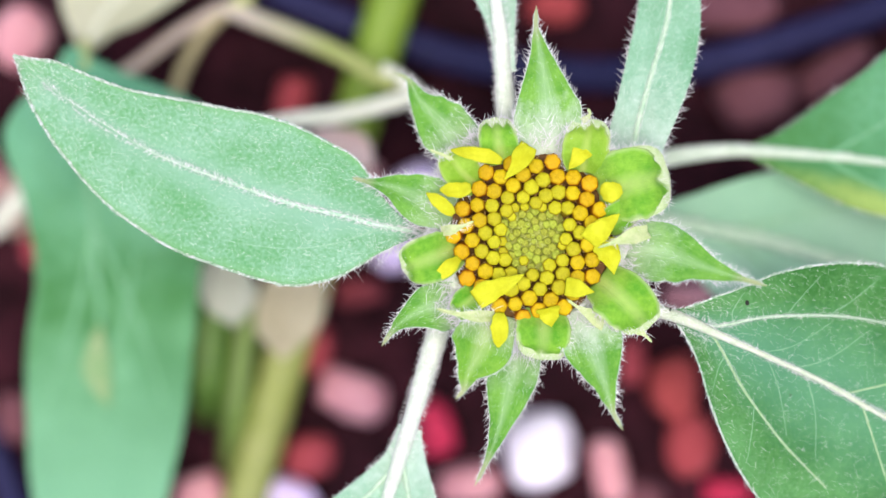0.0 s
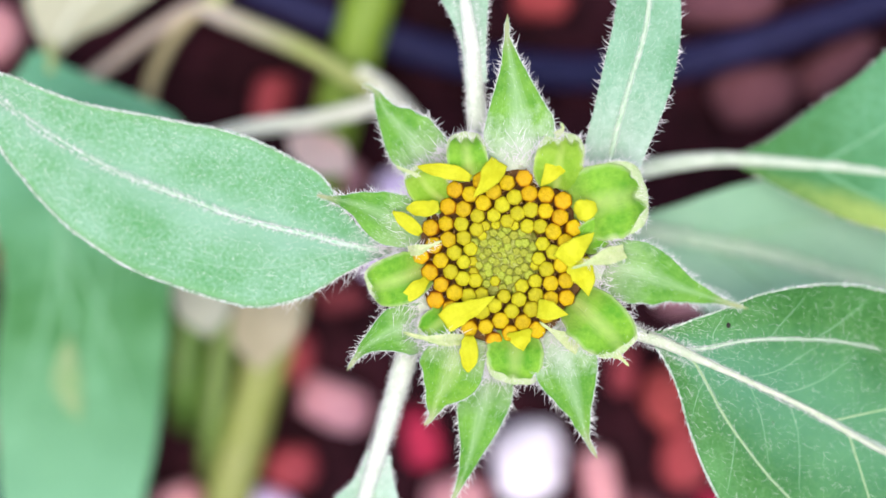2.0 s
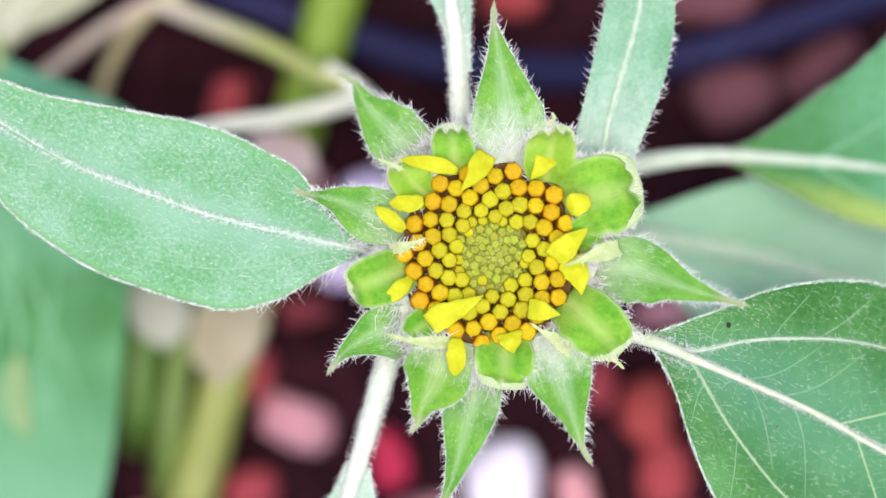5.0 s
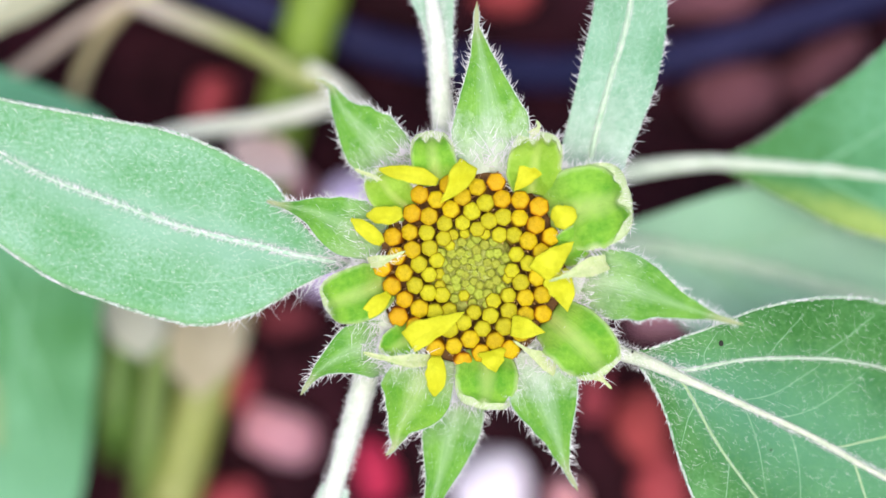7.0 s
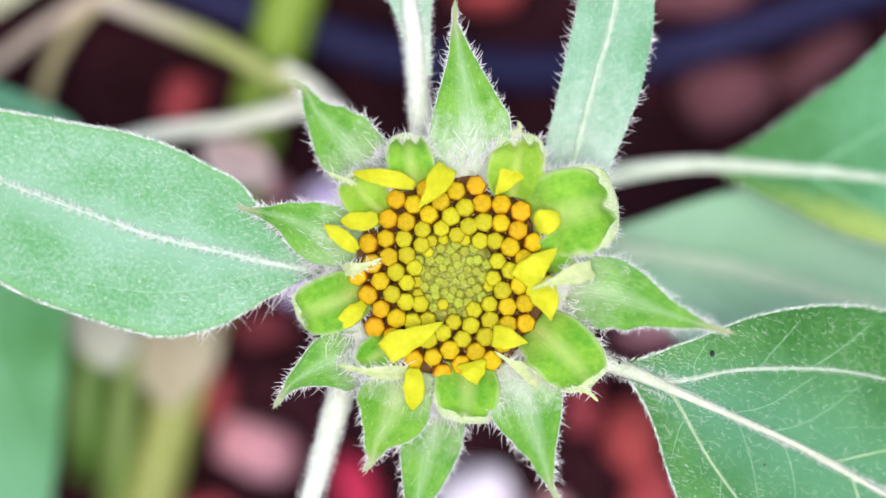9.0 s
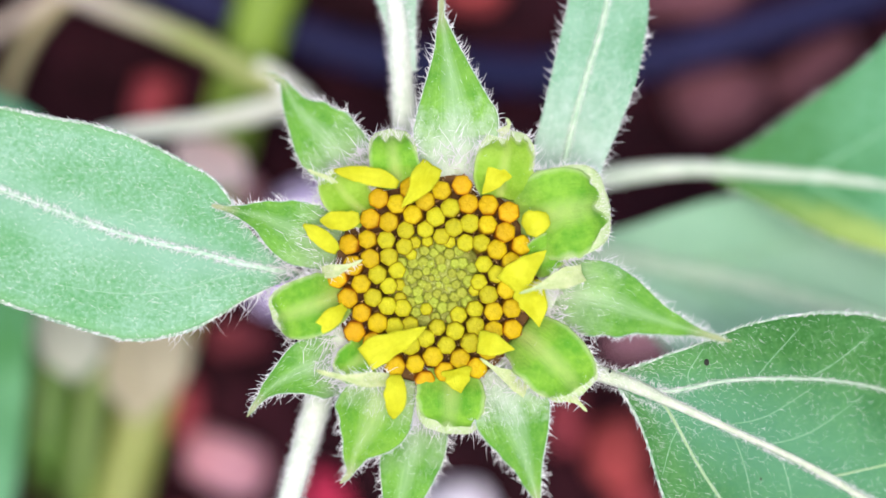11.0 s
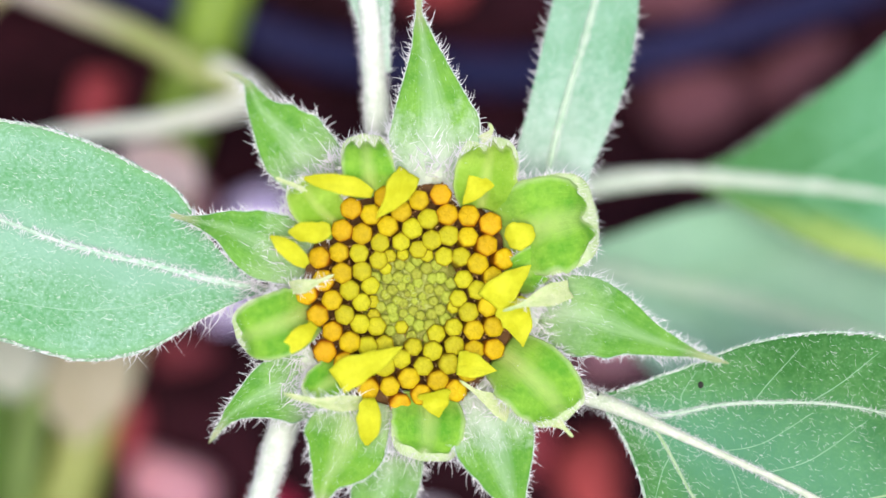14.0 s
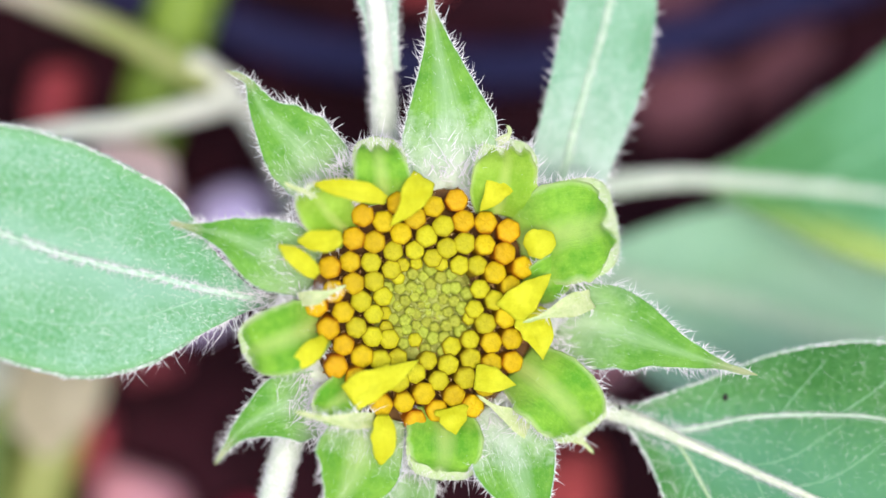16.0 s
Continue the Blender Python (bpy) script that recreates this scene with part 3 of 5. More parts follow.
def build_ground():
    n = 150
    ax = [math.sinh((i / n * 2 - 1) * 8.2) * 0.0185 for i in range(n + 1)]
    bm = bmesh.new()
    grid = []
    for y in ax:
        row = []
        for x in ax:
            q = Vector((x * 1000, y * 1000, 0))
            fade = 1.0 if q.length < 400 else 400 / q.length
            z = (noise.noise(q * 0.03) * 2.5 + noise.noise(q * 0.11) * 1.4 + noise.noise(q * 0.4) * 0.7) * fade
            row.append(bm.verts.new((x, y, z * MM)))
        grid.append(row)
    for r0, r1 in zip(grid, grid[1:]):
        for k in range(n):
            bm.faces.new((r0[k], r0[k + 1], r1[k + 1], r1[k]))
    return part("ground", bm, M_SOIL, None)


ground = tagged(build_ground(), "dark reddish-brown garden soil, loose and damp", "ground", kind="structure")


def stone_mesh(sx, sy, sz, seed, blocky=0.25):
    bm = bmesh.new()
    bmesh.ops.create_icosphere(bm, subdivisions=3, radius=1)
    for v in bm.verts:
        c = v.co.copy()
        k = 1 + blocky * (noise.noise(c * 0.9 + Vector((seed * 3.7, seed, 0))) + 0.4 * noise.noise(c * 2.3 + Vector((0, seed * 5.1, 2))))
        m = max(abs(c.x), abs(c.y), abs(c.z))
        c = c.lerp(c / m * 0.8, 0.35) * k
        v.co = Vector((c.x * sx, c.y * sy, c.z * sz)) * MM
    return bm


def stone(name, at, sx, sy, sz, turn, material, label, category, seed, group="stones on the soil"):
    """A stone or chip resting on the soil; at: x and y in millimetres."""
    ob = part(name, stone_mesh(sx, sy, sz, seed), material, None)
    ob.location = (at[0] * MM, at[1] * MM, (sz * 0.62 - 1.0) * MM)
    ob.rotation_euler = (rng.uniform(-0.12, 0.12), rng.uniform(-0.12, 0.12), radians(turn))
    return tagged(ob, label, category, group)


PINK = ("stone", M_ROCK_PINK, "smooth pale pink stone lying on dark soil", "stone")
RED = ("bark_chip", M_ROCK_RED, "rounded brick-red bark chip lying on dark soil", "bark chip")
MAROON = ("bark_chip", M_ROCK_MAROON, "dull maroon bark chip lying on dark soil", "bark chip")
CRIMSON = ("bark_chip", M_ROCK_CRIMSON, "bright crimson dyed bark chip on dark soil", "bark chip")
DIM = ("stone", M_ROCK_DIM, "dusky mauve stone half sunk in dark soil", "stone")
WHITE = ("pebble", M_ROCK_WHITE, "bright white quartz pebble lying on dark soil", "pebble")
LILAC = ("pebble", M_ROCK_LILAC, "pale lilac quartz pebble lying on dark soil", "pebble")
BEIGE = ("stone", M_ROCK_BEIGE, "beige sandy stone lying on dark soil", "stone")
STONES = [
    (PINK, (-30.7, -28.6, -54.0), 7.0, 4.6, 4.5, -25), (RED, (-38.4, -39.9, -54.0), 5.2, 4.4, 4.2, 0),
    (LILAC, (-43.0, -46.8, -54.0), 6.6, 3.6, 4.0, -12), (WHITE, (3.5, -38.6, -54.0), 7.0, 7.2, 5.6, 10),
    (PINK, (-9.3, -44.8, -54.0), 6.0, 3.8, 4.0, 5), (PINK, (16.3, -42.2, -54.0), 3.8, 6.2, 4.2, 5),
    (RED, (28.1, -27.4, -54.0), 5.0, 6.0, 4.6, 10), (RED, (31.2, -37.6, -54.0), 4.6, 6.4, 4.4, -8),
    (CRIMSON, (-15.4, -34.5, -54.0), 3.4, 5.6, 4.0, 12), (PINK, (31.2, -10.0, -54.0), 5.4, 2.8, 3.6, 8),
    (LILAC, (-22.6, -2.6, -54.0), 4.6, 3.4, 4.2, 20), (LILAC, (-18.0, 9.6, -54.0), 5.2, 4.0, 4.8, 25),
    (PINK, (-30.0, 11.5, -54.0), 5.4, 3.2, 3.4, 12), (MAROON, (-29.7, -9.5, -54.0), 5.0, 3.0, 3.4, 0),
    (RED, (-41.5, 25.3, -54.0), 3.4, 5.2, 3.6, -10), (RED, (6.1, 42.0, -54.0), 5.2, 3.2, 3.6, 0),
    (DIM, (43.4, 25.8, -54.0), 7.5, 5.2, 4.2, 10), (DIM, (37.8, 42.2, -54.0), 10.0, 5.0, 4.6, 0),
    (PINK, (-91.6, 37.1, -54.0), 6.0, 5.6, 4.4, 40), (BEIGE, (-91.6, 6.4, -54.0), 4.2, 6.4, 4.2, -25),
    (RED, (-88.0, -1.8, -54.0), 3.2, 3.4, 3.2, 0), (DIM, (57.2, 30.9, -54.0), 8.0, 3.6, 3.6, 35),
    (DIM, (-92.1, -32.5, -54.0), 3.6, 5.0, 3.4, 0), (RED, (-36.9, -20.2, -54.0), 2.8, 5.2, 3.4, -8),
    (PINK, (-58.4, -46.8, -54.0), 5.0, 4.4, 3.6, 20), (RED, (20.4, -22.3, -54.0), 2.6, 5.0, 3.4, 0),
    (CRIMSON, (37.8, -46.3, -54.0), 5.0, 2.6, 3.0, 0), (DIM, (21.4, -46.8, -54.0), 6.0, 3.0, 3.0, 0),
    (RED, (-86.0, 24.8, -54.0), 5.0, 3.6, 3.4, 0), (PINK, (-100.3, 12.5, -54.0), 6.0, 5.0, 4.0, 0),
    (RED, (-22.6, -55.0, -54.0), 6.0, 4.0, 4.0, 0), (PINK, (8.1, -58.1, -54.0), 7.0, 5.0, 4.0, 30),
    (DIM, (59.3, 49.3, -54.0), 7.0, 5.0, 4.0, 0), (RED, (-36.9, 49.3, -54.0), 6.0, 4.0, 4.0, 0),
]
for i, ((nm, mt, lb, ct), at, sx, sy, sz, turn) in enumerate(STONES):
    stone(nm, at, sx, sy, sz, turn, mt, lb, ct, i)


def build_grit():
    """Crumbs of soil and small bark bits, too many to count."""
    r = random.Random(5)
    verts, faces = [], []
    for _ in range(2600):
        x, y = r.gauss(0, 70), r.gauss(0, 60)
        s = r.uniform(0.5, 1.9)
        k0 = len(verts)
        a = r.uniform(0, 6.28)
        for dx, dy, dz in ((1, 0, 0), (-0.4, 0.9, 0), (-0.5, -0.8, 0), (0.1, 0.1, 0.65), (0, 0, -0.8)):
            c, d = math.cos(a), math.sin(a)
            j = r.uniform(0.7, 1.3) * s
            verts.append(((x + (dx * c - dy * d) * j) * MM, (y + (dx * d + dy * c) * j) * MM, (dz * j + 0.2) * MM))
        for f in ((0, 1, 3), (1, 2, 3), (2, 0, 3), (1, 0, 4), (2, 1, 4), (0, 2, 4)):
            faces.append(tuple(k0 + q for q in f))
    me = bpy.data.meshes.new("soil_crumbs")
    me.from_pydata(verts, [], faces)
    return part("soil_crumbs", me, M_SOIL, None)


tagged(build_grit(), "loose crumbs of dark reddish soil", "soil", kind="stuff")

# ---------- irrigation hose ----------
hose = part("hose", tube([(-146.2, 115.6, -57.0), (-84.4, 77.5, -57.0), (-53.4, 50.6, -56.0), (-36.9, 41.3, -55.0), (-23.6, 36.9, -55.0), (-12.3, 33.0, -55.0), (4.1, 30.2, -55.0), (20.5, 29.8, -55.0), (35.9, 32.4, -55.0), (51.2, 36.9, -55.0), (66.4, 42.1, -55.0), (82.2, 49.6, -56.0), (121.6, 68.2, -57.0), (203.9, 95.0, -57.0)], [3.1] * 4, 14, 0.0, 110), M_HOSE, None)
tagged(hose, "dark navy plastic drip hose curving over soil", "hose")
hose_low = part("hose", tube([(-187.4, 17.8, -57.0), (-130.7, -4.9, -57.0), (-102.9, -27.5, -57.0), (-96.7, -36.8, -57.0), (-93.1, -45.1, -57.0), (-90.6, -55.4, -57.0), (-88.5, -85.2, -57.0), (-105.0, -152.1, -57.0)], [2.8] * 3, 12, 0.0, 60), M_HOSE, None)
tagged(hose_low, "navy plastic drip hose lying on bare soil", "hose")

# ---------- the neighbouring plant, low and out of focus ----------
nb = tagged(new("sunflower_plant"), "leafy green neighbouring sunflower with arching pale branches", "plant")


def add_leaf(owner, bl, mat, label="", mid_r=(0.5, 0.15), mid_mat=None, veins=(), vein_r=(0.25, 0.08), vein_mat=None, hairs=None, thick=0.35, edge=0.02, u_mid=(0.0, 0.99), mid_v=(0, 0, 0.012, -0.010, 0.014, -0.006, 0)):
    lf = part("leaf", bl.mesh(thick, edge), mat, owner, label)
    if mid_mat:
        us = np.linspace(u_mid[0], u_mid[1], 7)
        part("midrib", bl.vein(us, mid_v, mid_r[0], mid_r[1], 40, 8), mid_mat, lf)
    for us, vs in veins:
        part("side_vein", bl.vein(us, vs, vein_r[0], vein_r[1], 22), vein_mat or mid_mat, lf)
    if hairs:
        tagged(part("hairs", hair_mesh(hairs), M_HAIR, lf, "fine white hairs"), kind="stuff")
    return lf


def dead_leaf(bl, mat, words):
    """A withered leaf with its midrib and two side veins."""
    ob = tagged(part("dead_leaf", bl.mesh(0.4, 0.05), mat, None), words, "dead leaf")
    part("midrib", bl.vein((0.0, 0.3, 0.6, 0.98), (0, 0.03, -0.03, 0), 0.35, 0.12), mat, ob)
    for side in (-1, 1):
        part("side_vein", bl.vein((0.2, 0.4, 0.6), (0, 0.4 * side, 0.75 * side), 0.2, 0.08), mat, ob)
    return ob


part("stem", tube([(-18.5, 59.8, -56.0), (-22.5, 44.8, -50.0), (-27.1, 29.7, -51.0), (-32.7, 11.4, -52.0), (-35.2, 2.3, -52.0)], [4.6, 4.4, 4.2, 4.1], 14, 0.06, 34), M_STEM_VIVID, nb, "thick smooth bright green stem")
part("stem", tube([(-34.2, 5.8, -52.0), (-38.3, -7.9, -52.0), (-44.9, -30.3, -52.0), (-50.1, -48.8, -53.0), (-54.8, -64.0, -60.0)], [4.0, 4.1, 4.0, 3.8], 14, 0.08, 34), M_STEM_GREEN, nb, "thick dull olive lower stem")
part("branch", tube([(-22.2, 26.5, -37.0), (-27.3, 29.3, -38.1), (-32.2, 32.3, -40.3), (-37.3, 34.8, -42.5), (-41.8, 36.7, -44.5), (-47.6, 39.1, -46.8), (-50.7, 40.5, -48.0), (-53.0, 41.1, -48.0)], [1.6, 1.7, 1.7, 1.6, 1.5], 10, 0.05, 60), M_STEM_ARCH, nb, "arching branch, beige turning olive green")
part("branch", tube([(-8.0, 9.6, -60.0), (-14.6, 20.0, -42.0), (-19.6, 26.0, -38.5), (-24.6, 29.6, -37.0)], [1.3, 1.4, 1.5, 1.4], 10, 0.05, 30), M_STEM_PALE, nb, "pale downy branch")
part("branch", tube([(-50.2, 40.5, -48.0), (-53.7, 40.8, -48.2), (-61.0, 36.8, -48.5), (-68.9, 31.1, -49.1), (-77.5, 25.5, -50.4), (-89.0, 18.9, -60.0)], [1.3, 1.15, 1.1, 1.1], 10, 0.05, 40), M_STEM_TAN, nb, "thin brownish branch")
part("branch", tube([(-52.8, 40.9, -48.0), (-56.7, 36.7, -48.5), (-60.0, 31.5, -49.8), (-62.0, 26.5, -51.0), (-67.2, 12.7, -60.0)], [1.2, 1.1, 1.0], 10, 0.05, 30), M_STEM_KHAKI, nb, "thin brownish branch")
part("branch", tube([(-74.8, 21.0, -39.5), (-65.6, 13.5, -37.0), (-57.5, 15.3, -35.0), (-49.6, 18.2, -34.0), (-40.8, 20.3, -34.0), (-32.0, 21.3, -34.5), (-22.2, 23.7, -36.0), (-17.8, 25.3, -37.5)], [1.0, 1.3, 1.5, 1.6], 10, 0.05, 44), M_STEM_PALE, nb, "pale downy branch")
part("branch", tube([(-51.2, 40.9, -48.0), (-48.1, 45.3, -48.0), (-45.1, 54.3, -48.0)], [1.4, 1.4], 10, 0.05, 16), M_STEM_OLIVE, nb)
part("branch", tube([(-54.6, -10.5, -50.0), (-56.0, -18.5, -50.0), (-56.6, -25.5, -52.0), (-57.2, -32.0, -63.0)], [3.0, 3.7, 3.3], 10, 0.05, 20), M_STEM_DARK, nb, "dark green side shoot")
part("branch", tube([(-48.6, -10.5, -51.0), (-50.2, -22.0, -51.0), (-51.6, -33.0, -53.0), (-53.0, -43.0, -63.0)], [2.2, 2.5, 2.2], 10, 0.05, 24), M_STEM_MID, nb, "dull green side shoot")
part("branch", tube([(-99.4, -0.8, -60.0), (-89.4, 7.3, -50.0), (-82.7, 14.3, -46.0), (-77.1, 23.1, -42.0)], [1.8, 1.8], 10, 0.05, 20), M_STEM_PALE, nb, "pale downy branch")
part("branch", tube([(-77.2, 25.6, -50.0), (-77.4, 31.2, -44.0), (-76.5, 34.2, -38.0), (-76.1, 29.7, -36.5)], [1.1, 1.0, 0.8], 10, 0.05, 20), M_STEM_OLIVE, nb)
big = Blade([(-78.2, 33.2, -36.0), (-76.5, 12.9, -38.7), (-74.7, -8.2, -40.5), (-73.5, -28.8, -41.6), (-72.9, -49.9, -41.5), (-73.8, -70.2, -40.0)], [0.4, 22.3, 22.8, 18.8, 16.6, 14.3, 10.9, 7.0, 0.0], [1.3, 13.4, 11.3, 10.5, 13.0, 13.7, 13.2, 10.6, 0.0], fold=0.12, ripple=1.5, wave=0.05, seed=3, nu=50, nv=10)
big_leaf = add_leaf(nb, big, M_LEAF_FAR, "broad mint-green drooping leaf with a yellowed patch", (0.9, 0.3), M_VEIN_GREY, [((0.30, 0.45, 0.62), (0.0, 0.35, 0.75)), ((0.30, 0.45, 0.62), (0.0, -0.35, -0.75)), ((0.52, 0.43, 0.35), (0.15, 0.30, 0.38))], (0.5, 0.2), M_VEIN_GREY, u_mid=(0.15, 0.58))
spot = Blade([tuple(big.at(u, v, 0.9)) for u, v in ((0.47, 0.0), (0.52, -0.06), (0.57, -0.05), (0.61, 0.05))], [0.4, 1.4, 2.2, 1.8, 0.2], [0.4, 1.6, 2.6, 1.4, 0.2], fold=0.1, ripple=0.4, seed=22, nu=16, nv=4)
part("yellowed_patch", spot.mesh(0.3, 0.1), M_LEAF_SPOT, big_leaf, "yellowed curled patch of the leaf")
pale = Blade([(-77.6, 31.1, -42.0), (-74.6, 38.3, -42.7), (-69.0, 44.5, -43.2), (-63.2, 50.5, -43.6), (-58.4, 57.2, -44.0)], [0.2, 3.7, 8.9, 10.4, 10.4, 9.2, 7.1, 3.6, 0.0], [0.0, 2.0, 3.8, 5.6, 6.7, 7.5, 7.9, 5.5, 0.2], fold=0.15, ripple=0.8, seed=5, nu=24, nv=6)
add_leaf(nb, pale, M_LEAF_PALE, "pale cream ageing leaf", (0.5, 0.2), M_STEM_PALE)
dry = Blade([(-54.1, -1.8, -47.0), (-53.2, -6.5, -46.7), (-52.2, -11.3, -46.4), (-51.0, -15.9, -46.0)], [0.0, 1.8, 3.6, 4.8, 5.4, 5.5, 4.9, 2.8, 0.0], [0.0, 2.4, 4.3, 4.9, 4.9, 4.4, 3.4, 1.7, 0.0], fold=0.2, ripple=0.8, seed=9, nu=20, nv=6)
dead_leaf(dry, M_LEAF_DRY, "pale grey dry leaf caught beside a stem")
pink = Blade([(-37.0, 18.8, -40.5), (-32.9, 16.8, -41.0), (-29.0, 14.8, -41.5), (-26.0, 12.4, -42.0)], [0.0, 1.4, 2.5, 3.0, 3.4, 3.5, 2.9, 1.4, 0.0], [0.0, 2.2, 3.3, 3.7, 3.8, 3.6, 2.9, 1.6, 0.0], fold=0.2, ripple=0.6, seed=29, nu=20, nv=6)
dead_leaf(pink, M_LEAF_PINK, "pinkish papery dead leaf clinging to a stem")
tan = Blade([(-40.6, -4.8, -47.0), (-41.1, -10.5, -46.6), (-42.1, -16.1, -46.3), (-42.5, -21.9, -46.0)], [0.0, 4.5, 6.2, 6.3, 6.1, 5.6, 4.3, 2.2, 0.0], [0.0, 4.1, 5.5, 5.9, 5.9, 5.7, 4.8, 2.5, 0.1], fold=-0.25, ripple=0.8, seed=19, nu=20, nv=6)
dead_leaf(tan, M_LEAF_TAN, "curled tan dry leaf lying over a stem")

# ---------- the sunflower in front ----------
plant = tagged(new("sunflower_plant"), "young sunflower with opening yellow head and downy leaves", "plant")
STEM = [(1.5, -1.0, -LIFT - 4), (0.5, 0.5, -42), (-0.5, 0.0, -25), (0, 0, -9)]
part("stem", tube(STEM, [3.6, 3.2, 3.0, 3.4], 14, 0.08, 40), M_STALK, plant, "whitish downy stem")


def build_receptacle(profile):
    """A round cup or plate, from a row of radii and heights."""
    bm = bmesh.new()
    rings = []
    for r, z in profile:
        rings.append([bm.verts.new(W((r * math.cos(a) * 0.97, r * math.sin(a), z + 0.15 * math.sin(a * 9)))) for a in [2 * math.pi * k / 48 for k in range(48)]])
    for p, q in zip(rings, rings[1:]):
        for k in range(48):
            bm.faces.new((p[k], p[(k + 1) % 48], q[(k + 1) % 48], q[k]))
    bm.faces.new(rings[0][::-1])
    bm.faces.new(rings[-1])
    bmesh.ops.recalc_face_normals(bm, faces=bm.faces)
    return bm


HEAD = W((0, 0, 0))
disc = part("disc", build_receptacle(((13.6, -3.4), (13.6, -1.9), (13.0, -1.7), (8.0, -2.2), (0.3, -2.6))), M_RECEPT, plant, "round disc of tight orange and yellow florets")
part("cup", build_receptacle(((3.4, -9.5), (7, -8.2), (12, -6.0), (16.0, -3.8), (17.0, -2.4), (15.5, -1.7), (13.7, -1.9), (13.5, -3.6), (0.3, -4.0))), M_CUP, plant, "pale downy green cup under the disc")
part("disc_centre", build_receptacle(((6.4, -3.0), (6.2, -1.55), (5.0, -1.2), (2.5, -1.35), (0.3, -1.45))), M_CENTRE, plant, "lime green middle of the disc")
disc.data.transform(Matrix.Translation(-HEAD))
disc.location = HEAD


def floret_mesh(name, tall, bud=False):
    """A closed floret: a rounded, faintly six-sided column with a dimpled tip. bud: the young ones, with five pinched lobes."""
    bm = bmesh.new()
    sides = 15 if bud else 18
    rings = []
    prof = ((-tall, 0.70), (-0.2, 0.86), (0.15, 0.92), (0.42, 0.78), (0.58, 0.46), (0.50, 0.18)) if bud else ((-tall, 0.74), (-0.3, 0.93), (0.06, 0.985), (0.30, 0.95), (0.49, 0.82), (0.59, 0.58), (0.62, 0.26))
    for z, r in prof:
        ring = []
        for k in range(sides):
            a = 2 * math.pi * k / sides
            h = 1.0 + (0.04 * math.cos(5 * a) if bud else 0.05 * math.cos(6 * a))
            seam = 0.0
            if z > 0.4:
                seam = 0.06 * (1 - math.cos(5 * a)) if bud else 0.03 * (1 - math.cos(6 * a))
            ring.append(bm.verts.new((r * h * math.cos(a), r * h * math.sin(a), z - seam)))
        rings.append(ring)
    for p, q in zip(rings, rings[1:]):
        for k in range(sides):
            bm.faces.new((p[k], p[(k + 1) % sides], q[(k + 1) % sides], q[k]))
    c = bm.verts.new((0, 0, 0.40 if bud else 0.53))
    for k in range(sides):
        bm.faces.new((rings[-1][k], rings[-1][(k + 1) % sides], c))
    me = bpy.data.meshes.new(name)
    bm.normal_update()
    bm.to_mesh(me)
    bm.free()
    for p in me.polygons:
        p.use_smooth = True
    return me


FLORETS = 105
tops = []
meshes = []
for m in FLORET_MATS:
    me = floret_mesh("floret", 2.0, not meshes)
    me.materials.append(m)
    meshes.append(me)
for n in range(1, FLORETS + 1):
    f = (n + 0.02) / 105.48
    rr = f ** 0.701
    if rr < 0.40:
        continue
    a = radians(137.528) * n + 2.415
    x, y = 0.12 + 12.45 * rr * math.cos(a), -0.03 + 13.08 * rr * math.sin(a)
    gap = math.sqrt(2 * math.pi * 0.701 * 12.75 ** 2 / 105.5 * rr ** (2 - 1 / 0.701)) * 1.09
    size = gap * 0.5 * rng.uniform(0.93, 1.03) * (0.99 if rr > 0.75 else 1.05)
    z = (-1.5 if rr < 0.36 else -0.9) + 1.1 * min(1.0, rr / 0.75) ** 1.5 + rng.uniform(-0.12, 0.12)
    tint = rr + rng.uniform(-0.05, 0.05)
    k = 1 if tint < 0.70 else 2 if tint < 0.84 else 3 if tint < 0.96 else 4
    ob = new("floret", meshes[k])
    ob.parent = disc
    ob.location = W((x, y, z)) - HEAD
    ob.scale = (size * MM, size * MM, size * MM * rng.uniform(0.9, 1.1))
    tilt = 0.25 * rr
    ob.rotation_euler = (-tilt * math.sin(a) + rng.gauss(0, 0.05), tilt * math.cos(a) + rng.gauss(0, 0.05), rng.uniform(0, 1))
    tops.append((x, y, z, size, a))


BUDS = 54
for n in range(BUDS):
    f = (n + 0.5) / BUDS
    a = radians(137.508) * n + 0.6
    q = 5.3 * f ** 0.62
    x, y = 0.12 + q * math.cos(a) + rng.gauss(0, 0.10), -0.03 + q * 1.03 * math.sin(a) + rng.gauss(0, 0.10)
    size = 0.90 * f ** 0.14 * rng.uniform(0.88, 1.08)
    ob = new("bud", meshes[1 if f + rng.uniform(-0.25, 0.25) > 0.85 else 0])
    ob.parent = disc
    ob.location = W((x, y, -1.5 + 0.7 * f + rng.gauss(0, 0.10))) - HEAD
    ob.scale = (size * MM, size * MM, size * MM * rng.uniform(0.9, 1.2))
    ob.rotation_euler = (rng.gauss(0, 0.2), rng.gauss(0, 0.2), rng.uniform(0, 6.28))


def build_chaff(r):
    """Pale-tipped scales between the outer florets."""
    rows = []
    for x, y, z, s, a in tops:
        for k in range(3):
            b = a + k * 2.1 + r.uniform(-0.3, 0.3)
            p = (x + math.cos(b) * s * 1.02, y + math.sin(b) * s * 1.02, z - (1.5 if s > 1.0 else 0.9))
            rows.append((p, (r.gauss(0, 0.25), r.gauss(0, 0.25), 1), (0, 0, 0), r.uniform(0.9, 1.4), 0.22))
    return hair_mesh(rows)


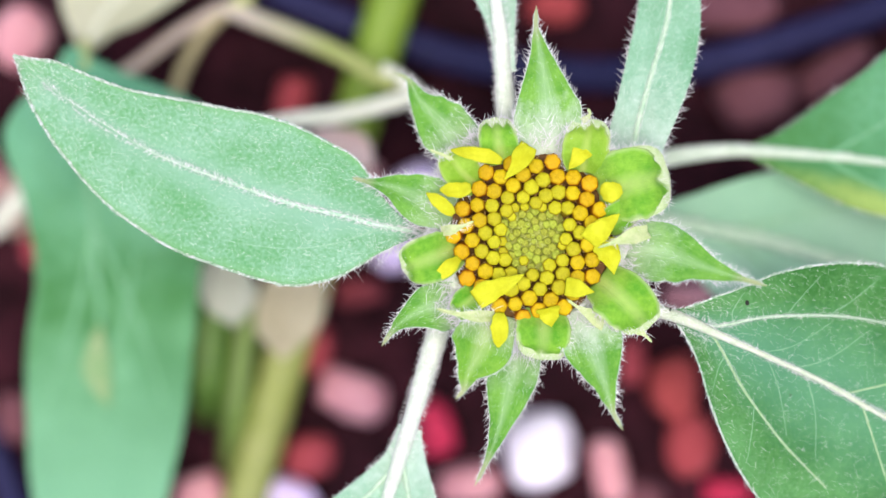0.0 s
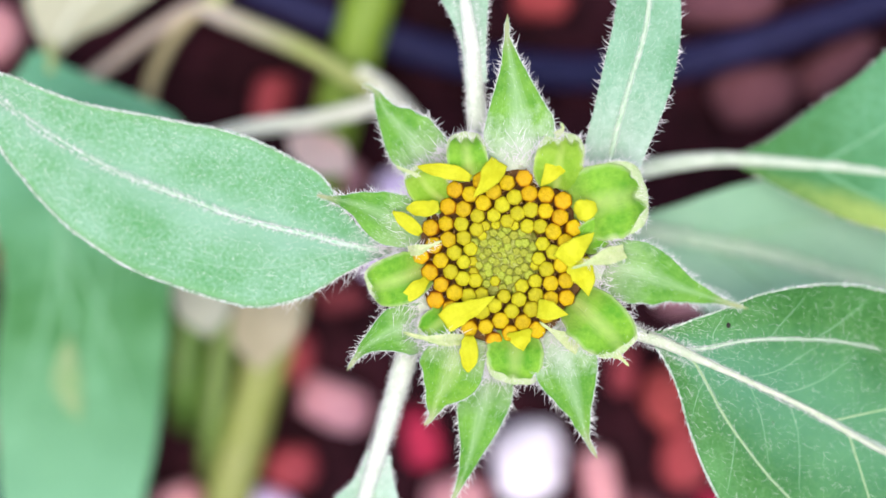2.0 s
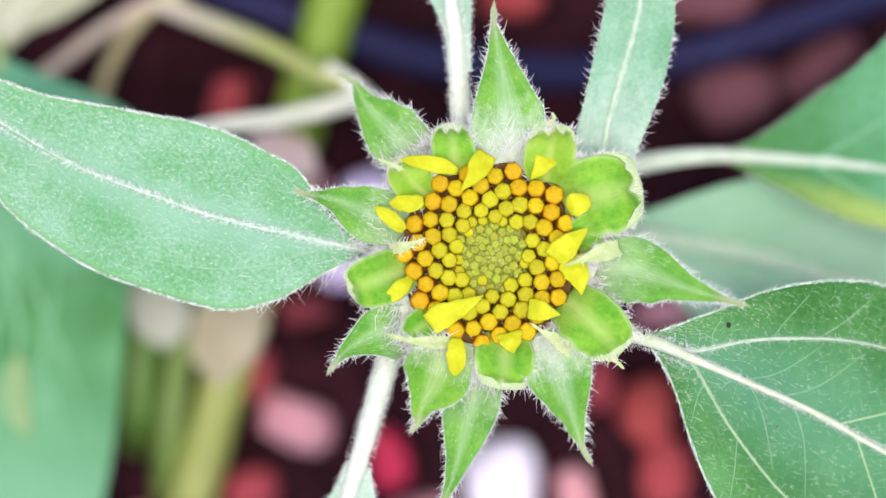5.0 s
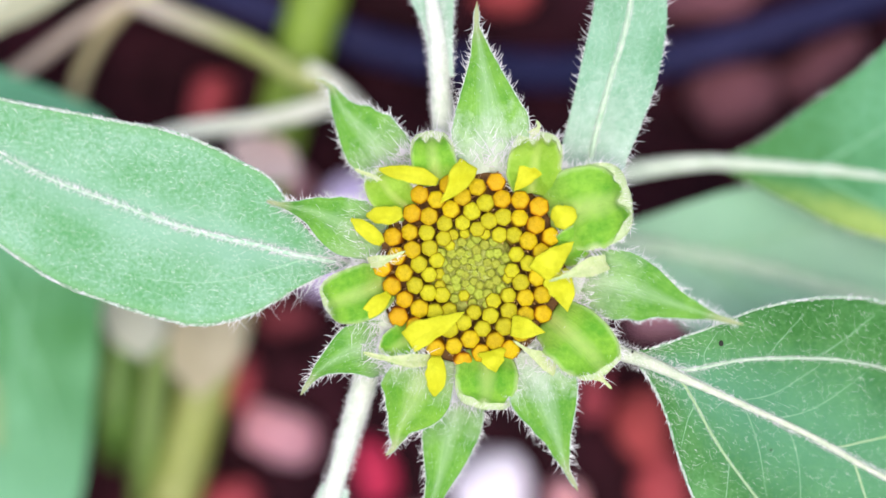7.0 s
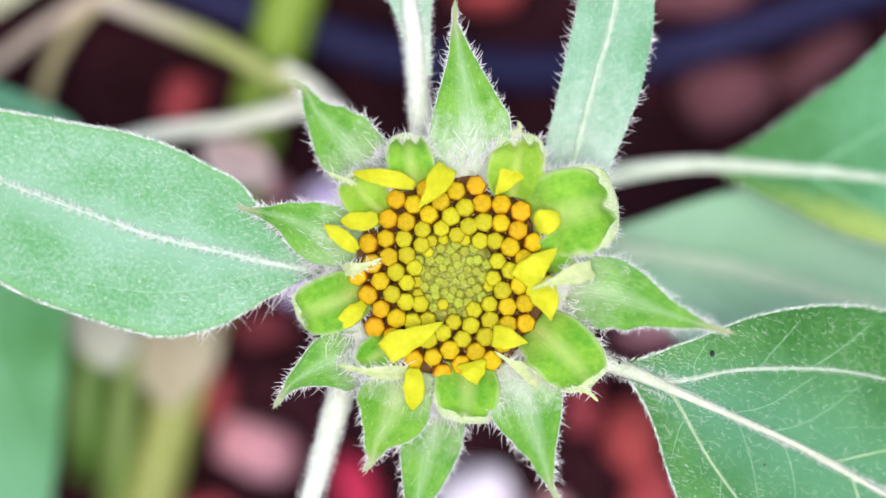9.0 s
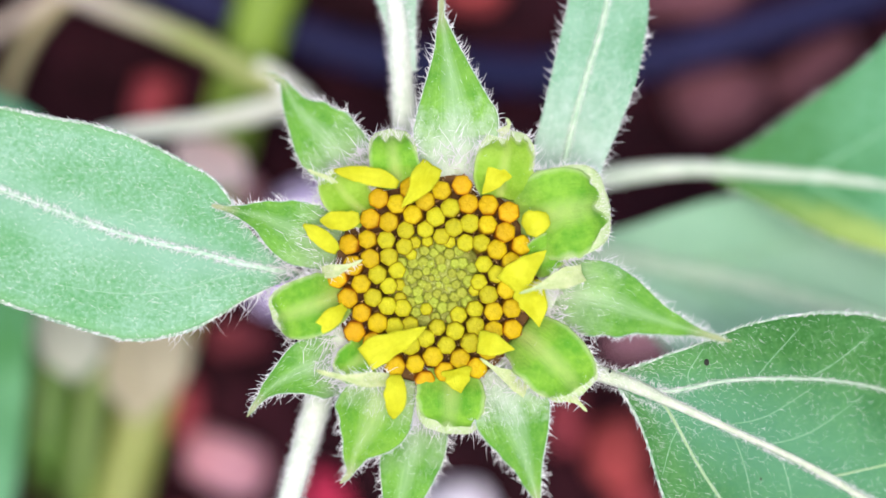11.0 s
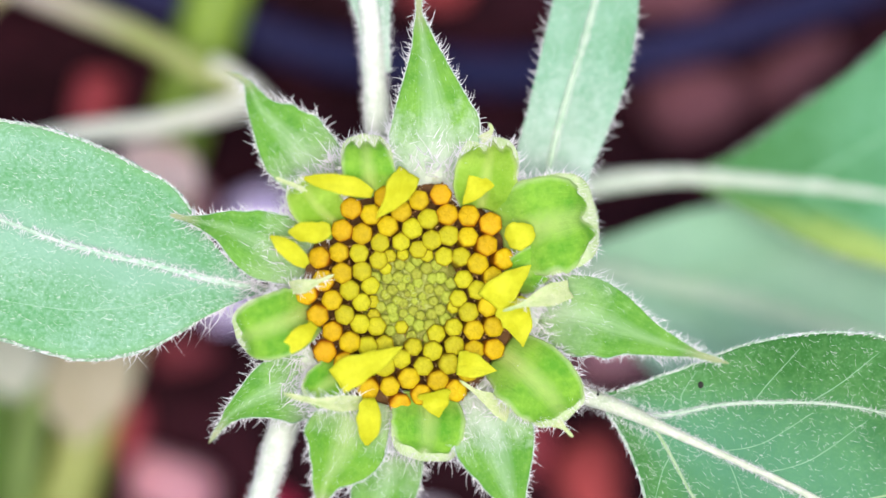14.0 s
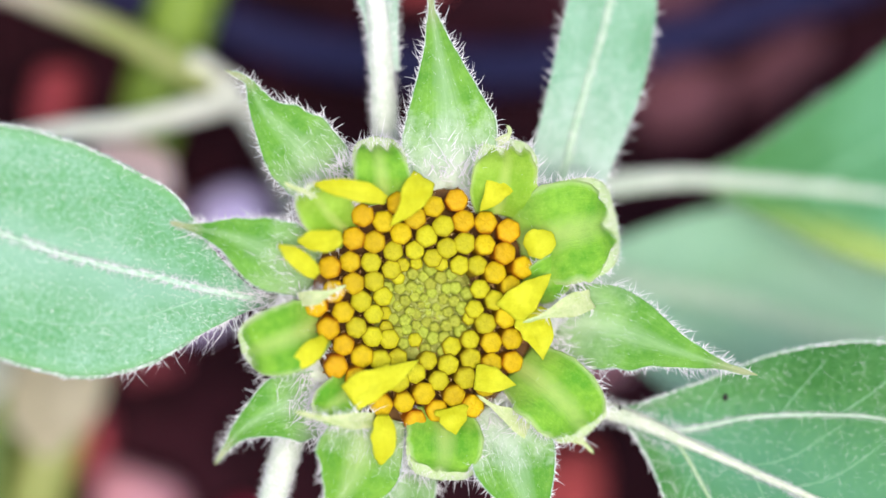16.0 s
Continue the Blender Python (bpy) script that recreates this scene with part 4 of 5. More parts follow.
def build_young_scales(r):
    """Short scales among the unopened buds in the middle."""
    rows = []
    for _ in range(170):
        q, b = 6.0 * r.random() ** 0.6, r.uniform(0, 6.28)
        rows.append(((q * math.cos(b), q * math.sin(b), -1.7), (r.gauss(0, 0.4), r.gauss(0, 0.4), 1), (r.gauss(0, 0.3), r.gauss(0, 0.3), 0), r.uniform(0.6, 1.2), 0.20))
    return hair_mesh(rows)


r4 = random.Random(4)
for mesh, mat, words in ((build_chaff(r4), M_CHAFF_TAN, "tan scales between florets"), (build_young_scales(r4), M_CHAFF, "brown-green scales among the middle buds")):
    chaff = tagged(part("chaff", mesh, mat, disc, words), kind="stuff")
    chaff.location = -HEAD


def bract(mid, half, mat, tipw=0.0, belly=0.3, fold=0.25, droop=0.0, ln=1.3, seed=0, blunt=False, label="", ripple=0.25, fuzz=120, density=4.2, lobes=0.8, cup=1.5):
    """A bract from base to tip. half: widest half width; belly: where it is widest; cup: how far the pale hood stands out beyond a blunt one."""
    ks, hood = [], []
    for i in range(15):
        t = i / 14
        if blunt:
            rise = 0.66 + 0.34 * math.sin(min(1.0, t / 0.45) * 1.5708)
            far = max(0.0, (t - 0.42) / 0.58)
            w = half * rise * max(0.34 if lobes > 0.3 else 0.02, 1 - far ** 2.3) ** 0.5
            hood.append(half * 0.99 * rise * max(0.01, 1 - far ** 3.0) ** 0.5)
        else:
            q = (t - belly) / (1 - belly)
            e = min(1.0, max(0.0, q / 0.9))
            w = half * (0.85 + 0.15 * min(1, t / belly)) if t < belly else half * (0.5 * (1 - e) + 0.25 * (1 + math.cos(math.pi * e))) * (1 - 0.30 * math.sin(math.pi * e) ** 2 * e)
            w = max(w, tipw * max(0.0, 1 - q) ** 0.18 * 1.15 + 0.05)
        ks.append(w)
    bl = Blade(mid, ks, [k * rng.uniform(0.92, 1.06) for k in ks], fold=fold, droop=droop, ripple=ripple * (1.6 if blunt else 1.4), wave=0.25, seed=seed, nu=30, nv=12 if blunt else 7, lobes=lobes if blunt else 0.0)
    ob = part("bract", bl.mesh(0.35, 0.04 if blunt else 0.02), mat, plant, label)
    r = random.Random(seed)
    if blunt:
        out = (Vector(mid[-1]) - Vector(mid[-2])).normalized()
        low = [Vector(p) + Vector((0, 0, -0.6)) for p in mid[:-1]] + [Vector(mid[-1]) + out * cup + Vector((0, 0, 0.35))]
        rim = Blade(low, hood, hood, fold=fold, droop=droop, ripple=ripple * 0.7, wave=0.2, seed=seed + 50, nu=34, nv=10)
        part("rim", rim.mesh(0.5, 0.01), M_BRACT_RIM, ob, "pale downy rim")
        down = [h for h in face_hairs(rim, r, 170, 1.2, 0.032, 0.45, 0.97) if (h[0] - rim.at(0.5, 0)).length > half * 0.7]
        tagged(part("hairs", hair_mesh(down), M_HAIR, ob, "fine white hairs"), kind="stuff")
        bl = rim
    elif fuzz > 20:
        for side in (-1, 1):
            margin_cord(bl, side, 0.07, 0.05, 0.05, 0.97, ob, "thin pale downy margin")
    rows = edge_hairs(bl, r, density, ln, 0.058, 0.0, 0.90 if blunt else 0.85) + face_hairs(bl, r, fuzz, 0.6, 0.014, 0.0, 0.9, 0.3)
    if fuzz > 20:
        rows += edge_hairs(bl, r, density, ln * 0.5, 0.048, 0.0, 0.96, 0.7)
    rows += face_hairs(bl, r, int(fuzz * 1.2), 0.95, 0.021, 0.0, 0.36)
    tagged(part("hairs", hair_mesh(rows, 4), M_HAIR, ob, "fine white hairs"), kind="stuff")
    return ob


OUT = "pointed green bract fringed with white hairs"
# outer row, pointed
bract([(3.1, 12.0, -2.5), (2.7, 20.7, -0.5), (1.5, 29.7, -1.0), (0.9, 33.9, -1.8), (1.0, 37.1, -2.2)], 5.6, M_BRACT, 0.4, 0.28, 0.28, 0.1, seed=1, label=OUT)
bract([(-10.3, 13.2, -4.0), (-13.9, 17.9, -4.0), (-17.8, 22.2, -5.0), (-19.5, 25.4, -5.5), (-22.1, 26.7, -6.0)], 4.5, M_BRACT_GREEN, 0.4, 0.3, 0.25, 0.1, seed=2, label=OUT)
bract([(-12.1, 4.3, -2.0), (-17.5, 6.1, -0.5), (-22.0, 8.0, -1.0), (-26.1, 8.9, -1.8), (-29.0, 9.6, -2.4)], 4.2, M_BRACT_GREEN, 0.35, 0.3, 0.3, 0.1, seed=3, label=OUT)
bract([(-11.1, -10.9, -3.0), (-16.1, -11.3, -1.0), (-20.5, -13.5, 0.0), (-22.4, -15.5, 0.8), (-23.7, -17.3, 1.2)], 4.2, M_BRACT_GREEN, 0.4, 0.25, 0.3, 0.1, seed=4, label=OUT)
bract([(-6.2, -12.2, -1.5), (-8.0, -18.0, 0.8), (-10.0, -21.9, 1.8), (-10.7, -24.3, 1.6), (-12.0, -25.8, 1.0)], 5.0, M_BRACT_BROAD, 0.4, 0.4, 0.3, 0.1, seed=5, label=OUT)
bract([(-1.5, -15.5, -5.0), (-3.0, -22.7, -3.0), (-4.9, -30.4, -2.0), (-6.9, -35.8, -1.5), (-8.9, -39.8, -1.0)], 4.3, M_BRACT_GREEN, 0.35, 0.25, 0.25, 0.1, seed=6, label=OUT)
bract([(8.3, -11.3, -2.0), (10.1, -18.0, 1.0), (11.8, -23.8, 2.5), (12.9, -27.6, 2.9), (14.5, -30.6, 3.0)], 5.0, M_BRACT, 0.4, 0.3, 0.3, 0.1, seed=7, label=OUT)
bract([(15.6, -1.8, -2.5), (21.7, -2.7, 0.8), (28.2, -5.0, 3.2), (33.8, -6.8, 4.4), (37.1, -7.7, 5.0)], 5.0, M_BRACT_GREEN, 0.45, 0.25, 0.3, 0.1, seed=8, fuzz=60, label=OUT)
# inner row, blunt and curled
INN = "blunt curled lime-green bract with pale rim"
bract([(11.0, 6.8, -1.5), (15.3, 8.2, 1.5), (18.9, 9.1, 1.5), (21.4, 9.6, -0.8)], 5.9, M_BRACT_IN, seed=10, blunt=True, cup=1.2, lobes=1.25, fold=0.42, droop=0.25, label=INN)
bract([(11.0, -6.8, -1.5), (14.0, -9.4, 1.8), (16.7, -12.1, 1.5), (18.2, -14.5, -0.6)], 4.5, M_BRACT_IN, seed=11, blunt=True, cup=0.6, lobes=0.12, fold=0.42, droop=0.25, label=INN)
bract([(-11.6, -1.8, -1.5), (-15.2, -3.2, 1.2), (-18.4, -4.3, 1.0), (-20.1, -5.1, -0.8)], 3.9, M_BRACT_IN, seed=12, blunt=True, cup=0.6, lobes=0.25, fold=0.42, droop=0.25, label=INN)
bract([(-4.7, 11.7, -1.0), (-5.1, 14.8, 1.2), (-5.4, 16.9, 0.9), (-5.5, 18.1, -0.4)], 3.15, M_BRACT_IN, seed=13, blunt=True, cup=1.6, fold=0.42, droop=0.25, label=INN)
bract([(8.3, 10.4, -1.0), (8.7, 13.9, 1.2), (9.1, 16.2, 1.0), (9.1, 17.9, -0.4)], 3.8, M_BRACT_LIME, seed=14, blunt=True, fold=0.42, droop=0.25, label=INN)
bract([(-8.4, 8.2, -1.0), (-10.8, 10.2, 1.0), (-12.2, 12.0, 0.9), (-12.9, 13.8, -0.1)], 3.0, M_BRACT_LIME, seed=15, blunt=True, lobes=0.1, cup=0.3, fold=0.42, droop=0.25, label=INN)
bract([(2.1, -11.6, -1.0), (2.0, -15.3, 1.0), (1.9, -17.3, 0.9), (1.7, -18.6, -0.4)], 4.4, M_BRACT_IN, seed=16, blunt=True, lobes=0.25, fold=0.42, droop=0.25, label=INN)
bract([(-7.6, -8.6, -1.2), (-9.6, -10.2, 0.8), (-11.0, -11.3, 0.9), (-12.2, -12.2, 0.2)], 2.6, M_BRACT_IN, seed=19, blunt=True, lobes=0.1, cup=0.3, fold=0.42, droop=0.25, label=INN)
bract([(-5.8, -12.6, 0.2), (-9.3, -12.5, 2.3), (-12.2, -12.1, 2.6), (-15.0, -11.4, 2.2)], 1.0, M_BRACT_TIP, 0.3, 0.3, seed=17, fuzz=18, label="pale curled bract tip")
bract([(12.2, 1.6, -1.0), (13.8, 3.0, 0.8), (15.2, 4.0, 0.8), (16.3, 4.5, -0.2)], 2.5, M_BRACT_IN, seed=18, blunt=True, fold=0.42, droop=0.25, label=INN)
# thin pale tips curling over the disc
for mid, half, sd in (([(18.6, 0.9, 1.6), (15.6, 0.0, 3.0), (13.0, -0.9, 3.3), (10.6, -1.7, 3.0)], 1.35, 21),
                      ([(-14.3, 0.9, 0.0), (-12.5, 1.2, 1.4), (-10.7, 1.8, 1.6), (-9.1, 2.5, 1.4)], 0.9, 22),
                      ([(12.3, -14.4, 0.0), (10.0, -12.6, 1.0), (7.7, -11.3, 1.3), (5.7, -9.9, 1.2)], 1.25, 23),
                      ([(16.1, -13.8, 0.0), (17.0, -14.8, 0.0), (18.1, -15.5, -0.2), (19.4, -16.8, -0.3)], 0.75, 24),
                      ([(8.2, 18.5, 0.0), (9.1, 19.1, 0.8), (9.4, 19.7, 1.4), (9.0, 20.4, 1.8)], 0.5, 25),
                      ([(-12.2, 12.0, 0.6), (-13.6, 12.9, 1.2), (-15.0, 13.4, 1.4), (-16.0, 13.9, 1.2)], 0.35, 26)):
    bract(mid, half, M_BRACT_TIP, 0.2, 0.3, seed=sd, label="thin pale curled bract tip", ln=1.0, fuzz=10, density=2.4)


def petal(mid, half, tip=0.35, seed=0):
    """A short ray petal just unfolding: widest beyond the middle, soft end."""
    q = random.Random(seed)
    wedge = ((0.96, 1.10, 1.05, 0.92, 0.74, 0.53, 0.30, 0.05), (0.5, 0.78, 0.95, 1.0, 0.97, 0.86, 0.58, 0.15))[0 if tip > 0.5 else 1]
    ks = [half * k * q.uniform(0.9, 1.1) for k in wedge]
    bl = Blade(mid, ks, [k * q.uniform(0.8, 1.05) for k in ks], fold=0.28, droop=0.2, ripple=0.22, wave=0.4, seed=seed, nu=18, nv=5)
    return part("petal", bl.mesh(0.25, 0.06), M_PETAL, plant, "short bright yellow unfolding petal")


petal([(-4.6, 12.0, 1.2), (-7.1, 12.9, 2.0), (-9.8, 13.4, 2.2), (-12.7, 13.8, 1.8)], 1.25, seed=31)
petal([(-0.3, 14.5, 1.0), (-1.3, 12.9, 2.0), (-2.5, 11.1, 2.4), (-4.2, 9.1, 2.0)], 1.6, 0.9, seed=32)
petal([(8.7, 14.6, 0.8), (7.9, 13.3, 1.6), (7.0, 12.0, 1.8), (6.0, 10.8, 1.4)], 1.5, 0.9, seed=33)
petal([(11.4, 6.4, 1.0), (12.3, 6.9, 2.0), (13.3, 7.5, 2.2), (14.2, 8.3, 1.8)], 1.7, seed=34)
petal([(-9.5, 7.9, 1.0), (-11.2, 7.5, 1.8), (-12.7, 7.5, 1.8), (-14.5, 7.5, 1.2)], 1.25, seed=35)
petal([(-12.3, 3.6, 1.0), (-13.6, 4.8, 1.8), (-15.0, 5.9, 1.8), (-16.6, 7.0, 1.2)], 1.05, seed=36)
petal([(-11.4, -3.3, 1.0), (-12.7, -4.5, 1.8), (-14.0, -5.6, 1.8), (-15.5, -6.9, 1.2)], 1.15, seed=37)
petal([(-8.7, -10.1, 1.6), (-6.4, -8.6, 2.4), (-4.0, -7.5, 2.5), (-1.0, -5.9, 1.9)], 1.8, 0.9, seed=38)
petal([(-5.0, -12.0, 1.4), (-5.0, -13.9, 2.2), (-5.1, -15.7, 2.2), (-5.2, -17.6, 1.5)], 1.5, seed=39)
petal([(2.6, -11.3, 1.2), (2.8, -12.2, 1.8), (3.0, -13.2, 1.8), (3.3, -14.3, 1.2)], 1.8, 0.9, seed=40)
petal([(5.5, -7.9, 1.2), (7.0, -8.1, 2.0), (8.5, -8.5, 2.0), (10.1, -8.8, 1.4)], 1.5, 0.9, seed=41)
petal([(9.4, -0.9, 1.2), (10.6, 0.5, 2.2), (12.0, 1.8, 2.2), (14.1, 3.7, 1.4)], 2.0, 0.9, seed=42)
petal([(11.4, -0.7, 1.2), (12.2, -2.4, 2.2), (12.8, -3.8, 2.2), (13.2, -6.0, 1.4)], 2.0, 0.9, seed=43)


def build_ruff():
    """White wool between the bracts, round the cup."""
    r = random.Random(8)
    rows = []
    for _ in range(2800):
        a = r.uniform(0, 6.283)
        q = r.uniform(14.5, 19.0)
        d = (math.cos(a) + r.gauss(0, 0.6), math.sin(a) + r.gauss(0, 0.6), r.gauss(0.5, 0.4))
        rows.append(((q * math.cos(a) * 0.98, q * math.sin(a), r.uniform(-3.2, -0.6)), d, (r.gauss(0, 0.3), r.gauss(0, 0.3), r.gauss(0, 0.2)), r.uniform(0.9, 2.6), 0.075))
    return hair_mesh(rows, 4)


tagged(part("wool", build_ruff(), M_HAIR, plant, "white woolly hairs round the head"), kind="stuff")

# leaves of the plant
left_leaf = Blade([(-17.5, 0.7, -3.0), (-31.8, 3.0, -2.6), (-46.1, 7.1, -3.2), (-59.3, 12.5, -3.9), (-72.1, 20.0, -3.6), (-83.2, 29.3, -3.0)], [0.7, 4.2, 9.2, 12.1, 12.5, 12.5, 12.4, 11.5, 10.3, 8.2, 5.9, 3.3, 0.0], [0.2, 4.1, 10.0, 11.8, 12.9, 12.9, 11.9, 10.7, 9.0, 7.1, 5.6, 3.7, 0.0], fold=0.10, droop=0.06, ripple=0.7, wave=0.09, seed=2, nu=70, nv=12)
r2 = random.Random(21)
wide = add_leaf(plant, left_leaf, M_LEAF_WIDE, "pointed mint-green downy leaf with white edge", (0.40, 0.05), M_VEIN_WHITE,
                [((0.06, 0.16, 0.30, 0.46), (0.0, 0.34, 0.55, 0.70))], (0.11, 0.03), M_VEIN_LEAF,
                vein_hairs(left_leaf, (0.0, 0.155, 0.31, 0.465, 0.62, 0.9), (0, -0.075, -0.05, -0.07, -0.04, -0.03), r2, 900, 0.9, 0.045, 0.42) +
                edge_hairs(left_leaf, r2, 9.0, 0.7, 0.06, 0.05, 0.995, 0.9, 2.6) + edge_hairs(left_leaf, r2, 3.4, 2.6, 0.06, 0.03, 0.20, sides=(1,)) + edge_hairs(left_leaf, r2, 1.6, 1.5, 0.055, 0.02, 0.12) +
                face_hairs(left_leaf, r2, 2400, 0.55, 0.020, 0.02, 0.98, 0.05) + face_hairs(left_leaf, r2, 800, 0.8, 0.028, 0.02, 0.97, 0.0), mid_v=(0, -0.075, -0.05, -0.07, -0.04, -0.075, -0.02), u_mid=(0.0, 0.93))
margin_cord(left_leaf, 1, 0.17, 0.24, 0.10, 0.997, wide, "thick white downy leaf margin")
margin_cord(left_leaf, -1, 0.17, 0.24, 0.10, 0.997, wide, "thick white downy leaf margin")
right_leaf = Blade([(22.8, -12.0, -1.5), (36.2, -18.4, 2.1), (49.7, -25.0, 4.0), (62.6, -32.0, 4.1), (75.6, -39.5, 3.8), (87.7, -48.3, 3.0)], [0.5, 6.1, 12.7, 17.4, 20.5, 21.8, 21.5, 20.1, 17.7, 14.5, 9.5, 4.6, 0.2], [0.8, 4.7, 11.3, 17.0, 20.8, 22.6, 23.6, 23.3, 22.0, 19.9, 17.0, 11.5, 0.2], fold=0.02, droop=0.0, ripple=0.9, wave=0.06, seed=6, nu=70, nv=14)
VR_A = ((0.07, 0.16, 0.28, 0.42), (0.02, 0.36, 0.50, 0.60))
VR_B = ((0.07, 0.17, 0.30, 0.46), (-0.02, -0.38, -0.52, -0.62))
deep = add_leaf(plant, right_leaf, M_LEAF_DEEP, "broad deep-green downy leaf with raised white veins", (0.46, 0.24), M_STALK_CREAM,
                [VR_A], (0.24, 0.10), M_VEIN,
                vein_hairs(right_leaf, (0.0, 0.2, 0.45, 0.7), (0, 0, 0, 0), r2, 2200, 0.8, 0.020, 0.42) + vein_hairs(right_leaf, *VR_A, r2, 1100, 0.6, 0.016, 0.2) + vein_hairs(right_leaf, *VR_B, r2, 500, 0.5, 0.014, 0.15) +
                edge_hairs(right_leaf, r2, 7.0, 0.85, 0.05, 0.01, 0.99, 0.9, 2.2) + face_hairs(right_leaf, r2, 3800, 0.6, 0.017, 0.02, 0.98, 0.03) + face_hairs(right_leaf, r2, 1000, 0.8, 0.021, 0.02, 0.95, 0.0))
for us, vs, ra, rb in ((*VR_B, 0.19, 0.12), ((0.40, 0.50, 0.60), (0, 0.3, 0.6), 0.15, 0.08), ((0.44, 0.54, 0.64), (0, -0.3, -0.6), 0.15, 0.08)):
    part("side_vein", right_leaf.vein(us, vs, ra, rb, 22), M_VEIN_LIME, deep, "thin yellowish green side vein")
margin_cord(right_leaf, 1, 0.16, 0.20, 0.02, 0.99, deep, "white downy leaf margin")
margin_cord(right_leaf, -1, 0.16, 0.20, 0.02, 0.99, deep, "white downy leaf margin")
for us, vs in (((0.13, 0.115, 0.12), (0.25, 0.48, 0.85)), ((0.22, 0.23, 0.25), (0.44, 0.62, 0.88)), ((0.30, 0.33, 0.36), (0.52, 0.68, 0.90)),
               ((0.20, 0.26, 0.31), (0.0, 0.18, 0.46)), ((0.28, 0.34, 0.39), (0.0, 0.2, 0.52)), ((0.22, 0.27, 0.33), (0.0, -0.2, -0.48)), ((0.31, 0.36, 0.41), (0.0, -0.2, -0.5)),
               ((0.14, 0.14, 0.15), (-0.28, -0.55, -0.88)), ((0.24, 0.26, 0.28), (-0.46, -0.66, -0.9))):
    part("veinlet", right_leaf.vein(us, vs, 0.055, 0.03, 22, 5), M_VEIN_DIM, deep, "fine pale leaf veinlet")
PET_R = [(2, -1, -13)] + [(14.0, -7.3, -6.0), (17.5, -10.4, -3.0), (20.5, -11.8, -1.3), (24.9, -13.3, -0.4), (29.3, -15.3, 0.7), (35.0, -17.9, 1.9), (41.2, -20.7, 2.9)]
rp = part("petiole", tube(PET_R, [1.6, 1.55, 1.4, 0.95, 0.5, 0.25], 12, 0.2, 40), M_STALK_CREAM, plant, "whitish downy leaf stalk")
tagged(part("hairs", hair_mesh(stalk_hairs(PET_R[1:6], 1.3, r2, 1100, 0.9, 0.022)), M_HAIR, rp), kind="stuff")

strap = Blade([(15.6, 9.5, -4.5), (17.6, 18.6, -4.5), (20.1, 27.6, -4.5), (22.5, 36.5, -5.0), (23.0, 45.7, -5.5), (22.3, 55.0, -6.0)], [4.3, 4.4, 4.3, 4.6, 4.9, 5.1, 4.6, 3.2, 0.1], [4.3, 4.9, 5.7, 6.2, 5.9, 5.0, 4.1, 2.4, 0.0], fold=0.18, droop=0.05, ripple=0.5, wave=0.12, seed=8, nu=40, nv=9)
add_leaf(plant, strap, M_LEAF, "narrow mint-green downy leaf beside the head", (0.42, 0.20), M_VEIN, (), (0.2, 0.1), None,
         vein_hairs(strap, (0.0, 0.3, 0.6, 0.9), (0, 0, 0, 0), r2, 700, 0.7, 0.018, 0.36) + face_hairs(strap, r2, 220, 0.8, 0.022, 0.0, 0.14) +
         edge_hairs(strap, r2, 3.6, 1.3, 0.05, 0.0, 0.98, 0.6) + face_hairs(strap, r2, 2400, 0.6, 0.011, 0.0, 0.98, 0.08))

top_leaf = Blade([(-4.1, 26.5, -6.0), (-5.0, 35.3, -6.6), (-6.4, 43.8, -7.1), (-8.0, 52.6, -7.9), (-9.6, 61.5, -8.4), (-11.6, 70.2, -9.0)], [1.6, 1.5, 2.8, 4.7, 6.4, 8.4, 9.0, 5.5, 0.1], [1.9, 2.3, 3.3, 5.2, 6.6, 7.1, 5.8, 2.8, 0.0], fold=0.35, droop=0.0, ripple=0.6, seed=10, nu=40, nv=8)
add_leaf(plant, top_leaf, M_LEAF, "mint-green leaf on a white stalk", (0.7, 0.4), M_STALK, (), (0.2, 0.1), None,
         edge_hairs(top_leaf, r2, 4.0, 0.9, 0.05, 0.0, 0.98, 0.7) + face_hairs(top_leaf, r2, 700, 0.5, 0.018))
PET_T = [(-0.5, 1.5, -15)] + [(-2.8, 12.9, -10.0), (-3.7, 18.8, -7.0), (-4.1, 24.7, -6.0), (-4.5, 30.6, -5.8), (-5.2, 36.6, -5.9), (-6.1, 42.1, -6.2)]
tp = part("petiole", tube(PET_T, [1.7, 1.75, 1.7, 1.5, 1.2, 0.8], 12, 0.12, 44), M_STALK, plant, "whitish downy leaf stalk")
tagged(part("hairs", hair_mesh(stalk_hairs(PET_T[1:], 1.6, r2, 1100, 0.8, 0.035)), M_HAIR, tp), kind="stuff")

low_leaf = Blade([(-19.6, -30.6, -6.0), (-21.6, -38.1, -6.6), (-24.1, -45.4, -7.1), (-27.0, -53.0, -7.7), (-29.6, -60.7, -8.4), (-31.8, -68.2, -9.0)], [2.3, 4.4, 7.8, 11.1, 12.5, 12.3, 9.5, 4.8, 0.0], [1.6, 2.5, 5.2, 8.3, 12.6, 13.4, 11.6, 5.8, 0.0], fold=0.25, droop=0.0, ripple=0.6, seed=12, nu=40, nv=8)
add_leaf(plant, low_leaf, M_LEAF, "mint-green leaf on a white stalk", (0.8, 0.5), M_STALK, [((0.1, 0.25, 0.45), (0.0, 0.35, 0.6)), ((0.1, 0.25, 0.45), (0.0, -0.35, -0.6))], (0.5, 0.2), M_VEIN,
         edge_hairs(low_leaf, r2, 4.0, 0.8, 0.05, 0.0, 0.98, 0.7) + face_hairs(low_leaf, r2, 1000, 0.5, 0.018))
